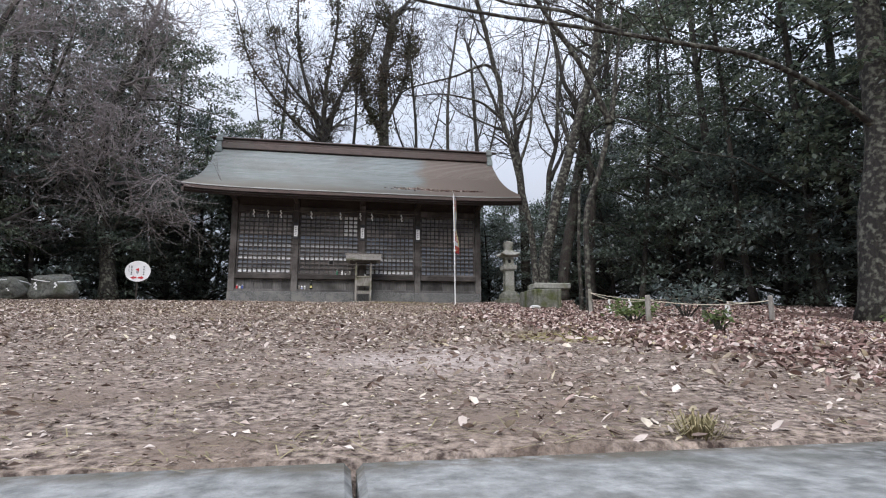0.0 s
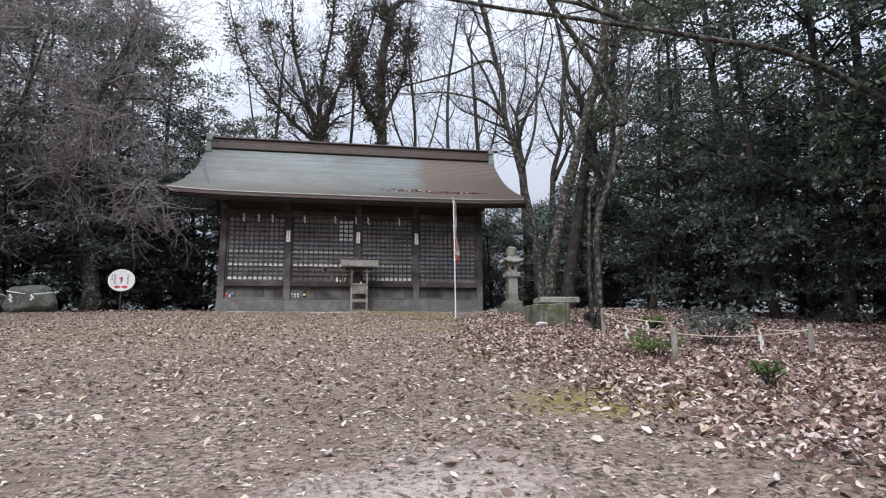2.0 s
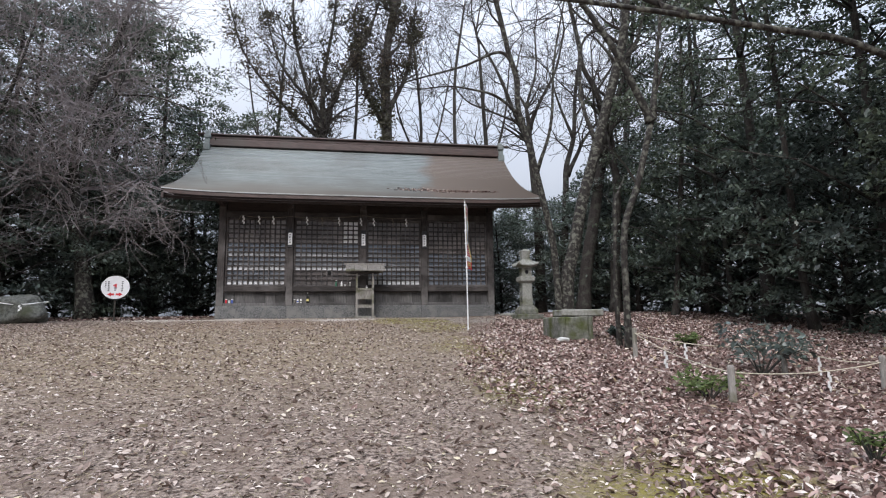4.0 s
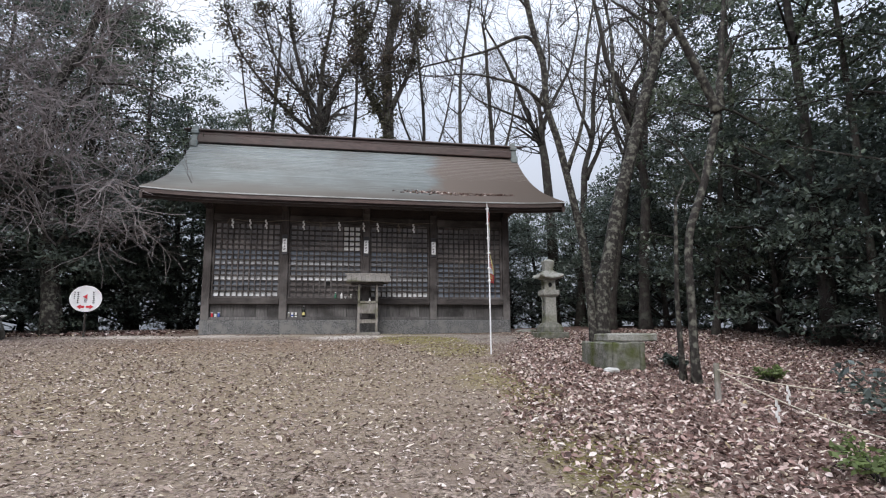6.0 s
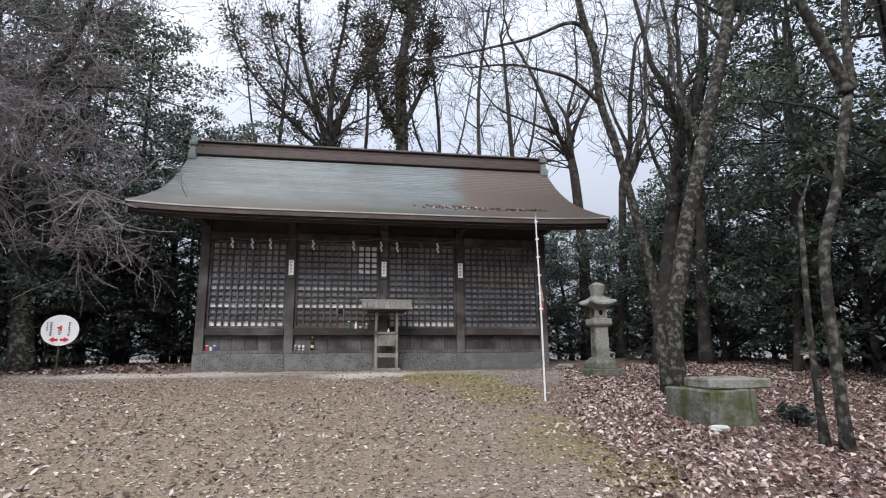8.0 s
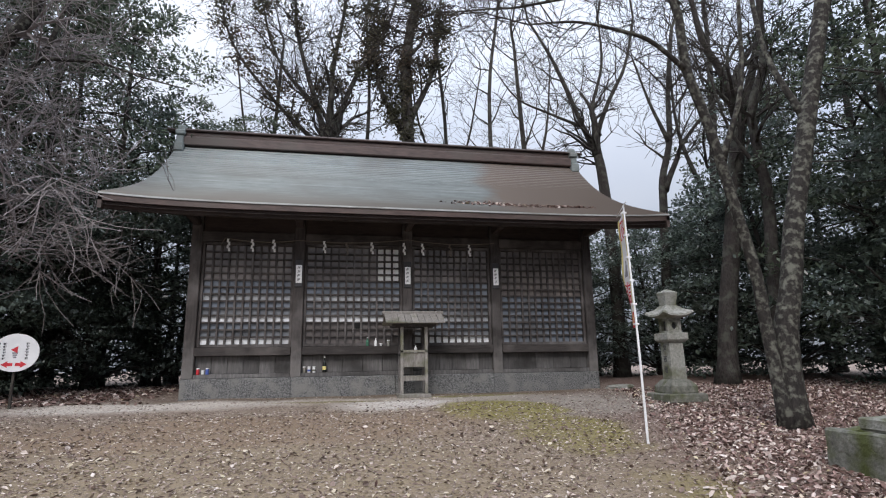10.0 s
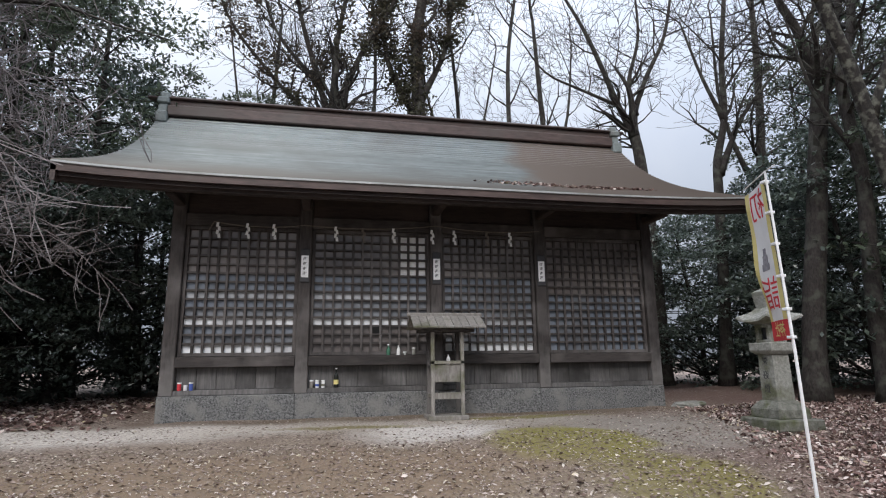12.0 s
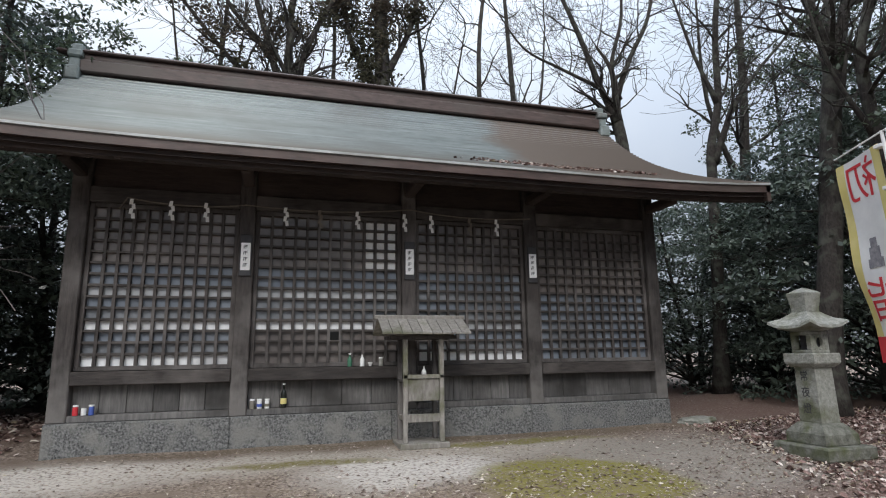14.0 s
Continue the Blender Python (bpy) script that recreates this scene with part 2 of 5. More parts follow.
leaf_shades(DRY, ((0.0, (0.055, 0.032, 0.027)), (0.30, (0.19, 0.115, 0.098)), (0.56, (0.40, 0.27, 0.24)), (0.78, (0.66, 0.53, 0.48)), (0.92, (0.82, 0.74, 0.69)), (1.0, (0.52, 0.42, 0.26))))
CRUMB = mat("leaf_crumb", (0.7, 0.7, 0.7), (1.0, 1.0, 1.0), 20, 0.8, 0)
leaf_shades(CRUMB, ((0.0, (0.16, 0.112, 0.092)), (0.4, (0.28, 0.208, 0.174)), (0.66, (0.46, 0.37, 0.32)), (0.86, (0.76, 0.67, 0.61)), (1.0, (0.62, 0.54, 0.38))))
GRASS = mat("grass_blade", (0.15, 0.125, 0.06), (0.30, 0.255, 0.14), 6, 0.8, 0, island=0.4)
WHITE = mat("white_paint", (0.74, 0.74, 0.75), (0.84, 0.84, 0.85), 6, 0.55, 0.05)
WHITESTONE = mat("pale_quartz", (0.50, 0.50, 0.48), (0.68, 0.68, 0.66), 14, 0.8, 0.6, (0.42, 0.42, 0.39), 3.0)
PAPER = mat("white_paper", (0.72, 0.72, 0.71), (0.82, 0.82, 0.81), 10, 0.8, 0.1)
ROPE = mat("straw_rope", (0.42, 0.37, 0.28), (0.62, 0.57, 0.46), 40, 0.9, 0.5)
DARKROPE = mat("old_rope", (0.10, 0.085, 0.07), (0.20, 0.17, 0.14), 40, 0.9, 0.5)
RED = mat("red_print", (0.52, 0.03, 0.045), (0.62, 0.05, 0.06), 5, 0.7, 0.05)
YELLOW = mat("yellow_print", (0.66, 0.56, 0.20), (0.74, 0.65, 0.30), 5, 0.7, 0.05)
INK = mat("ink", (0.03, 0.03, 0.035), (0.06, 0.06, 0.065), 8, 0.7, 0)
BLACK = mat("painted_hollow_black", (0.003, 0.003, 0.003), (0.006, 0.006, 0.006), 8, 0.9, 0)
GREENGLASS = mat("green_bottle_glass", (0.05, 0.14, 0.09), (0.07, 0.18, 0.12), 4, 0.12, 0)
BLACKGLASS = mat("black_bottle_glass", (0.012, 0.014, 0.012), (0.02, 0.022, 0.018), 4, 0.1, 0)
CERAMIC = mat("white_ceramic", (0.72, 0.73, 0.73), (0.8, 0.8, 0.8), 4, 0.25, 0)
BLUE = mat("blue_label", (0.06, 0.10, 0.35), (0.08, 0.13, 0.42), 4, 0.5, 0)
GREY_FIG = mat("grey_print", (0.16, 0.16, 0.19), (0.36, 0.34, 0.36), 30, 0.7, 0)
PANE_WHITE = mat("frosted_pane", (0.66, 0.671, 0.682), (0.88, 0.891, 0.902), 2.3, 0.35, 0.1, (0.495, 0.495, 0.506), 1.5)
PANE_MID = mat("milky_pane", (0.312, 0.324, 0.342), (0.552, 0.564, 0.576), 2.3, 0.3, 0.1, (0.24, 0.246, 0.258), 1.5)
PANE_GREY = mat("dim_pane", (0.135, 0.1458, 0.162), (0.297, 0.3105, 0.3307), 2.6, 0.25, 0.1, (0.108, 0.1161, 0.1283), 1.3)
# blue and dark panes: reflections in the glass are put into the base colour
PANE_BLUE = mat("blue_pane_painted_sheen", (0.1232, 0.145, 0.1812), (0.2392, 0.2682, 0.3117), 2.0, 0.15, 0.05, (0.145, 0.1522, 0.1668), 1.2)
PANE_DARK = mat("dark_pane_painted_reflection", (0.0725, 0.06525, 0.0638), (0.1958, 0.1711, 0.1595), 2.4, 0.1, 0.08, (0.2465, 0.2175, 0.203), 1.6)


def copper_roof():
    """Weathered sheet copper: verdigris, with a brown weathered area with an irregular edge under the overhanging trees."""
    m = mat("sheet_copper", (0.172, 0.196, 0.197), (0.268, 0.298, 0.300), 5, 0.42, 0.12, (0.18, 0.192, 0.189), 0.5, obj=0.10, stretch=(0.35, 2, 2))
    n, l, b = nodes_of(m)
    old = b.inputs["Base Color"].links[0].from_socket
    geo = n.new("ShaderNodeNewGeometry")
    t = n.new("ShaderNodeTexNoise")
    t.inputs["Scale"].default_value, t.inputs["Detail"].default_value = 0.7, 7
    l.new(geo.outputs["Position"], t.inputs["Vector"])
    sep = n.new("ShaderNodeSeparateXYZ")
    l.new(geo.outputs["Position"], sep.inputs[0])

    def stain(axis, start, end, warp, colour, source):
        ma = n.new("ShaderNodeMath")
        ma.operation = "MULTIPLY_ADD"
        l.new(t.outputs[0], ma.inputs[0])
        ma.inputs[1].default_value = warp
        l.new(sep.outputs[axis], ma.inputs[2])
        mr = n.new("ShaderNodeMapRange")
        mr.inputs[1].default_value, mr.inputs[2].default_value = start + warp / 2, end + warp / 2
        l.new(ma.outputs[0], mr.inputs[0])
        mx = n.new("ShaderNodeMix")
        mx.data_type = "RGBA"
        l.new(mr.outputs[0], mx.inputs[0])
        l.new(source, mx.inputs[6])
        mx.inputs[7].default_value = (*colour, 1)
        return mx.outputs[2]

    col = stain(1, 20.2, 18.2, 1.6, (0.155, 0.148, 0.135), old)
    col = stain(0, 3.7, 4.2, 2.6, (0.185, 0.155, 0.135), col)
    l.new(col, b.inputs["Base Color"])
    b.inputs["Metallic"].default_value = 0.25
    return m




def bleach_foot(m, low, high, colour):
    """Rain splash has bleached the lowest part of the upright timber, with a ragged edge."""
    n, l, b = nodes_of(m)
    old = b.inputs["Base Color"].links[0].from_socket
    geo = n.new("ShaderNodeNewGeometry")
    sep = n.new("ShaderNodeSeparateXYZ")
    l.new(geo.outputs["Position"], sep.inputs[0])
    t = n.new("ShaderNodeTexNoise")
    t.inputs["Scale"].default_value, t.inputs["Detail"].default_value = 7, 6
    l.new(geo.outputs["Position"], t.inputs["Vector"])
    ma = n.new("ShaderNodeMath")
    ma.operation = "MULTIPLY_ADD"
    ma.inputs[1].default_value = 0.9
    l.new(t.outputs[0], ma.inputs[0])
    l.new(sep.outputs[2], ma.inputs[2])
    mr = n.new("ShaderNodeMapRange")
    mr.inputs[1].default_value, mr.inputs[2].default_value = high + 0.45, low + 0.45
    mr.inputs[4].default_value = 0.75
    l.new(ma.outputs[0], mr.inputs[0])
    mx = n.new("ShaderNodeMix")
    mx.data_type = "RGBA"
    l.new(mr.outputs[0], mx.inputs[0])
    l.new(old, mx.inputs[6])
    mx.inputs[7].default_value = (*colour, 1)
    l.new(mx.outputs[2], b.inputs["Base Color"])


bleach_foot(WOOD, 2.8, 3.5, (0.19, 0.178, 0.17))
COPPER = copper_roof()


def let_light_through(m, amount):
    """Thin leaves pass part of the light."""
    n, l, b = nodes_of(m)
    tr = n.new("ShaderNodeBsdfTranslucent")
    l.new(b.inputs["Base Color"].links[0].from_socket, tr.inputs["Color"])
    mx = n.new("ShaderNodeMixShader")
    mx.inputs[0].default_value = amount
    l.new(b.outputs[0], mx.inputs[1])
    l.new(tr.outputs[0], mx.inputs[2])
    l.new(mx.outputs[0], n["Material Output"].inputs["Surface"])


for leafy in (LEAF, LEAF_BUSH, LEAF_LIGHT, IVY):
    let_light_through(leafy, 0.45)


# ---- mesh helpers ----
def link(name, verts, faces, material, parent=None, label="", smooth=False):
    me = bpy.data.meshes.new(name)
    me.from_pydata([tuple(v) for v in verts], [], faces)
    me.materials.append(material)
    if smooth:
        me.polygons.foreach_set("use_smooth", [True] * len(me.polygons))
    me.update()
    ob = new(name, me)
    if parent:
        ob.parent = parent
    if label:
        ob["label"] = label
    return ob


def part(name, bm, material, parent=None, label="", smooth=False):
    me = bpy.data.meshes.new(name)
    bmesh.ops.recalc_face_normals(bm, faces=bm.faces)
    bm.to_mesh(me)
    bm.free()
    me.materials.append(material)
    if smooth:
        me.polygons.foreach_set("use_smooth", [True] * len(me.polygons))
    ob = new(name, me)
    if parent:
        ob.parent = parent
    if label:
        ob["label"] = label
    return ob


def thing(name, label, category, group="", kind="", at=(0, 0, 0), turn=0):
    ob = new(name)
    ob.empty_display_size = 0.2
    ob.matrix_basis = pose(*at, 0, 0, turn)
    return tagged(ob, label, category, group, kind)


def add_box(bm, x0, x1, y0, y1, z0, z1, bevel=0.0):
    made = bmesh.ops.create_cube(bm, size=1.0, matrix=Matrix.LocRotScale(((x0 + x1) / 2, (y0 + y1) / 2, (z0 + z1) / 2), None, (x1 - x0, y1 - y0, z1 - z0)))
    if bevel:
        edges = {e for v in made["verts"] for e in v.link_edges}
        bmesh.ops.bevel(bm, geom=list(edges), offset=bevel, segments=1, affect="EDGES", clamp_overlap=True)
    return bm


def box(x0, x1, y0, y1, z0, z1, bevel=0.006):
    return add_box(bmesh.new(), x0, x1, y0, y1, z0, z1, bevel)


def lathe(profile, sides=16, turn=0.0, centre=(0, 0, 0)):
    """A turned solid from (radius, z) pairs; few sides make a square or hexagonal one."""
    verts, faces = [], []
    for r, z in profile:
        for k in range(sides):
            a = turn + 2 * math.pi * k / sides
            verts.append((centre[0] + r * math.cos(a), centre[1] + r * math.sin(a), centre[2] + z))
    for i in range(len(profile) - 1):
        for k in range(sides):
            a, b2 = i * sides + k, i * sides + (k + 1) % sides
            faces.append((a, b2, b2 + sides, a + sides))
    faces.append(tuple(reversed(range(sides))))
    faces.append(tuple(range((len(profile) - 1) * sides, len(profile) * sides)))
    return verts, faces


def tube(points, radii, sides=6, verts=None, faces=None):
    """Sweeps a ring along points into lists of verts and faces."""
    verts = [] if verts is None else verts
    faces = [] if faces is None else faces
    base, pts = len(verts), [Vector(p) for p in points]
    for i, p in enumerate(pts):
        d = (pts[min(i + 1, len(pts) - 1)] - pts[max(i - 1, 0)]).normalized()
        u = d.cross(Vector((0.31, 0.93, 0.17))).normalized()
        v = d.cross(u)
        for k in range(sides):
            a = 2 * math.pi * k / sides
            verts.append(tuple(p + (u * math.cos(a) + v * math.sin(a)) * radii[i]))
    for i in range(len(pts) - 1):
        for k in range(sides):
            a, b2 = base + i * sides + k, base + i * sides + (k + 1) % sides
            faces.append((a, b2, b2 + sides, a + sides))
    faces.append(tuple(base + k for k in reversed(range(sides))))
    faces.append(tuple(base + (len(pts) - 1) * sides + k for k in range(sides)))
    return verts, faces


def smooth_line(points, steps=4):
    """A Catmull-Rom line through points."""
    p = [Vector(q) for q in points]
    p = [p[0] * 2 - p[1], *p, p[-1] * 2 - p[-2]]
    out = []
    for i in range(1, len(p) - 2):
        for s in range(steps):
            u = s / steps
            out.append(0.5 * ((2 * p[i]) + (p[i + 1] - p[i - 1]) * u + (2 * p[i - 1] - 5 * p[i] + 4 * p[i + 1] - p[i + 2]) * u * u + (3 * p[i] - p[i - 1] - 3 * p[i + 1] + p[i + 2]) * u ** 3))
    out.append(p[-2])
    return out


def lettering(text, size, material, parent, matrix, label=""):
    """A line of writing as a thin mesh, centred, lying in its own x-y plane."""
    cu = bpy.data.curves.new("writing", "FONT")
    cu.body, cu.size, cu.align_x, cu.align_y, cu.extrude = text, size, "CENTER", "CENTER", 0.0015
    tmp = new("writing_source", cu)
    me = bpy.data.meshes.new_from_object(tmp.evaluated_get(bpy.context.evaluated_depsgraph_get()))
    bpy.data.objects.remove(tmp)
    bpy.data.curves.remove(cu)
    me.materials.clear()
    me.materials.append(material)
    ob = new("writing", me)
    ob.parent = parent
    ob.matrix_local = matrix
    if label:
        ob["label"] = label
    return ob


# ---- ground: a hilltop clearing that rises to the hall ----
STAIR_X0, STAIR_X1 = -1.4, 3.6


def ground_height(x, y):
    z = 0.92 + 0.0925 * (y - 2.84) if y < 17.0 else 2.23 + 0.045 * (y - 17.0)
    z = min(z, 2.42)
    if y < 0.9:
        z = 0.92 + 0.0925 * (0.9 - 2.84) - 0.82 * (0.9 - y)
        z = max(z, -4.0)
    if y < 1.25 and STAIR_X0 - 0.1 < x < STAIR_X1 + 0.1:
        z -= 0.45
    far = math.hypot(x - 1.5, (y - 12) * 0.85)
    if far > 24:
        z -= min((far - 24) * 0.35, 9)
    return z


def surface(x, y):
    """The ground with its small unevenness."""
    bumps = 0.035 * noise.noise(Vector((x * 0.8, y * 0.8, 3.1))) + 0.012 * noise.noise(Vector((x * 4, y * 4, 1.7)))
    if 6.2 < x < 14 and 8 < y < 22:
        bumps += 0.10 * min(1, (x - 6.2) / 3)
    return ground_height(x, y) + bumps


def build_ground():
    xs = [-2500, -700, -200, -90, -60, -40, -32, -26, -22, -18, -15, -13] + [-11 + 0.25 * i for i in range(97)] + [15, 17, 20, 24, 30, 40, 60, 90, 200, 700, 2500]
    ys = [-2500, -700, -200, -90, -60, -40, -28, -20, -14, -10, -7, -5, -4, -3, -2] + [-1.5 + 0.25 * i for i in range(106)] + [26, 28, 30, 33, 37, 42, 50, 60, 90, 200, 700, 2500]
    verts = [(x, y, surface(x, y)) for y in ys for x in xs]
    w = len(xs)
    faces = [(j * w + i, j * w + i + 1, (j + 1) * w + i + 1, (j + 1) * w + i) for j in range(len(ys) - 1) for i in range(w - 1)]
    tagged(link("ground", verts, faces, EARTH, smooth=True), "bare earth clearing with moss patches and dry grass", "ground", kind="structure")


build_ground()


def build_steps():
    """Stone steps up to the clearing; the top slabs lie level with the earth."""
    stairs = thing("stone_steps", "worn grey stone steps climbing to the clearing", "steps", kind="structure")
    rng = random.Random(3)
    for k in range(9):
        y1 = 1.22 if k == 0 else 0.72 - 0.22 * (k - 1) + 0.06
        y0 = 0.72 - 0.22 * k
        z = 0.775 - 0.18 * k
        cuts = [STAIR_X0, 1.10 - 1.25 if k == 0 else STAIR_X0 + 1.5 + 0.2 * (k % 3), 1.10 if k == 0 else 1.3 + 0.2 * (k % 2), 2.6, STAIR_X1]
        for a, b2 in zip(cuts, cuts[1:]):
            part("slab", box(a + 0.006, b2 - 0.006, y0, y1, z - 0.2, z + rng.uniform(-0.006, 0.004), 0.015), SLAB, stairs)


build_steps()


# ---- the worship hall ----
X0, X1 = -2.66, 5.91
FRONT = 19.13
POSTS = [-2.55, -0.54, 1.70, 3.64, 5.82]
BASE_TOP = 2.70
ROOF_X0, ROOF_X1, EAVE_Y, RIDGE_Y = -3.99, 7.26, 17.9, 22.5
MID_X = (ROOF_X0 + ROOF_X1) / 2


def roof_point(x, u):
    """The curved roof: u runs from the eave (0) to the ridge (1)."""
    sweep = 0.10 * abs((x - MID_X) / 5.68) ** 5 * (1 - u)
    return Vector((x, EAVE_Y + (RIDGE_Y - EAVE_Y) * u, 5.90 + 1.80 * u + 1.17 * u ** 3 + sweep))


ROOF_XS = [ROOF_X0 + (ROOF_X1 - ROOF_X0) * i / 18 for i in range(19)]


def build_hall():
    hall = thing("worship_hall", "old timber worship hall with lattice front and curved copper roof", "shrine building", at=(1.63, 23.2, 2.35))
    inv = Matrix.Translation((-1.63, -23.2, -2.35))

    def put(name, bm, material, parent=hall, label=""):
        ob = part(name, bm, material, parent, label)
        if parent is hall:
            ob.matrix_local = inv
        return ob

    rng = random.Random(5)
    # footing of granite blocks
    foot = put("foundation", box(X0 + 0.1, X1 - 0.1, 19.1, 25.9, 2.0, BASE_TOP - 0.02), STONE, label="rough grey granite footing")
    for a, b2 in zip([X0, -0.62, 1.45, 3.52, 5.52], [-0.62, 1.45, 3.52, 5.52, X1]):
        block = box(a + 0.001, b2 - 0.001, 18.98 + rng.uniform(-0.006, 0.006), 19.42, 1.95, BASE_TOP + rng.uniform(-0.004, 0.004), 0.012)
        put("stone", block, STONE, foot)
    for x in (X0, X1 - 0.3):
        for k in range(4):
            put("stone", box(x, x + 0.3, 19.43 + 1.63 * k, 19.42 + 1.63 * (k + 1), 1.95, BASE_TOP, 0.015), STONE, foot)

    for x in POSTS:
        put("post", box(x - 0.105, x + 0.105, FRONT - 0.105, FRONT + 0.105, BASE_TOP, 6.2, 0.014), WOOD)
    for x in (POSTS[0], POSTS[-1]):
        for k in range(1, 5):
            put("post", box(x - 0.10, x + 0.10, FRONT + 1.68 * k - 0.1, FRONT + 1.68 * k + 0.1, BASE_TOP, 6.3, 0.014), WOOD)
    # side and back walls of upright boards
    for x in (POSTS[0], POSTS[-1]):
        for k in range(22):
            y = FRONT + 0.11 + k * 0.3
            put("wall_board", box(x - 0.03, x + 0.03, y + 0.002, y + 0.298, BASE_TOP + 0.005, roof_point(x, max(0.0, min(1.0, 1 - abs(y + 0.15 - RIDGE_Y) / (RIDGE_Y - EAVE_Y) - 0.04))).z - 0.3, 0.004), BOARD)
    for k in range(28):
        x = POSTS[0] + k * 0.3
        put("wall_board", box(x + 0.002, x + 0.298, 25.8, 25.86, BASE_TOP + 0.005, 6.6, 0.004), BOARD)
    put("hall_floor", box(X0 + 0.15, X1 - 0.15, 19.3, 25.79, 2.9, 2.98), BOARD)
    put("hall_ceiling", box(POSTS[0] + 0.05, POSTS[-1] - 0.05, 19.3, 25.79, 6.02, 6.06), DARKWOOD)

    # bays: skirting, boards, sill, lattice, head beam
    columns = [11, 12, 11, 12]
    for bay in range(4):
        a, b2 = POSTS[bay] + 0.107, POSTS[bay + 1] - 0.107
        put("ground_sill", box(a, b2, FRONT - 0.09, FRONT + 0.08, BASE_TOP + 0.004, 2.785, 0.008), BOARD)
        count = (6, 5, 6, 5)[bay]
        for k in range(count):
            w = (b2 - a) / count
            put("skirting_board", box(a + k * w + 0.002, a + (k + 1) * w - 0.002, FRONT + 0.03 + rng.uniform(0, 0.006), FRONT + 0.06, 2.787, 3.128), BOARD)
        put("sill", box(a, b2, FRONT - 0.12, FRONT + 0.10, 3.13, 3.295, 0.01), WOODH)
        put("head_beam", box(a, b2, FRONT - 0.09, FRONT + 0.09, 5.42, 5.62, 0.01), WOODH)
        put("upper_board", box(a, b2, FRONT + 0.0, FRONT + 0.04, 5.622, 6.4), DARKWOOD)
        # lattice panel: frame, bars, panes
        z0, z1, f = 3.30, 5.415, 0.055
        bm = bmesh.new()
        for q in ((a, a + f, z0, z1), (b2 - f, b2, z0, z1), (a + f, b2 - f, z0, z0 + f), (a + f, b2 - f, z1 - f, z1)):
            add_box(bm, q[0], q[1], FRONT - 0.03, FRONT + 0.05, q[2], q[3], 0.004)
        panel = put("lattice_panel", bm, WOOD, label="brown wooden lattice over glass")
        ia, ib, ja, jb = a + f, b2 - f, z0 + f, z1 - f
        cols, rows = columns[bay], 14
        cw, ch = (ib - ia) / cols, (jb - ja) / rows
        for k in range(1, cols):
            put("upright_bar", box(ia + k * cw - 0.0195, ia + k * cw + 0.0195, FRONT - 0.022, FRONT + 0.026, ja, jb, 0.003), WOOD, panel)
        for k in range(1, rows):
            put("cross_bar", box(ia, ib, FRONT - 0.016, FRONT + 0.030, ja + k * ch - 0.0165, ja + k * ch + 0.0165, 0.003), WOODH, panel)
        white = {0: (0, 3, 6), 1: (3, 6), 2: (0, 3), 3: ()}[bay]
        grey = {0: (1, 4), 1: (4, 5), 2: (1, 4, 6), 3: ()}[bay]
        # row by row pane colours; upper rows carry painted tree reflections
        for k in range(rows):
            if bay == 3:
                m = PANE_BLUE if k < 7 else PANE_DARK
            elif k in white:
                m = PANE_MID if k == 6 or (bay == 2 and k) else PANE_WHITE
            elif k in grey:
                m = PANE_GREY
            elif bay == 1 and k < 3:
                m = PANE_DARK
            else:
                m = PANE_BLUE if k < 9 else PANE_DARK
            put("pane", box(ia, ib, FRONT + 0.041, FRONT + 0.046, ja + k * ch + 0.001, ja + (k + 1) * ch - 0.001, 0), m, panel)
        if bay == 1:
            # white cells stand in for daylight from a window at the back
            for i in range(3):
                for k in range(5):
                    x = ib - (3 - i) * cw
                    put("pane", box(x + 0.02, x + cw - 0.02, FRONT + 0.033, FRONT + 0.037, jb - (k + 1) * ch + 0.018, jb - k * ch - 0.018, 0), PAPER, panel, "white cells painted for window light seen through the lattice")
            put("slot_frame", box(ia + 6 * cw - 0.005, ia + 7 * cw + 0.005, FRONT - 0.030, FRONT - 0.023, ja + 2 * ch - 0.005, ja + 3 * ch + 0.005, 0.003), WOOD, panel)
            # solid plate; the slot's inner darkness is only its black colour
            put("coin_slot", box(ia + 6 * cw + 0.02, ia + 7 * cw - 0.02, FRONT - 0.034, FRONT - 0.0305, ja + 2 * ch + 0.012, ja + 3 * ch - 0.012, 0.0), BLACK, panel, "small black plate painted as a shaded opening")

    # bracket arms and eave beam in front of the wall
    put("eave_beam", box(ROOF_X0 + 0.35, ROOF_X1 - 0.35, FRONT - 0.12, FRONT + 0.12, 6.06, 6.26, 0.012), DARKWOOD)
    put("eave_beam", box(ROOF_X0 + 0.3, ROOF_X1 - 0.3, 18.42, 18.56, 5.86, 6.0, 0.012), DARKWOOD)
    for x in POSTS:
        put("bracket", box(x - 0.07, x + 0.07, 18.35, FRONT - 0.11, 5.72, 5.86, 0.02), DARKWOOD)
    # rafters and soffit
    for k in range(40):
        x = ROOF_X0 + 0.12 + k * (ROOF_X1 - ROOF_X0 - 0.24) / 39
        p, q = roof_point(x, 0.02), roof_point(x, 0.30)
        v = [(x + s * 0.035, r.y, r.z - d) for r in (p, q) for s in (-1, 1) for d in (0.20, 0.29)]
        ob = link("rafter", v, [(0, 1, 3, 2), (4, 6, 7, 5), (0, 4, 5, 1), (2, 3, 7, 6), (0, 2, 6, 4), (1, 5, 7, 3)], DARKWOOD, hall)
        ob.matrix_local = inv
    us = [i / 14 for i in range(15)]
    v = [roof_point(x, u) - Vector((0, 0, 0.195)) for u in us for x in ROOF_XS]
    w = len(ROOF_XS)
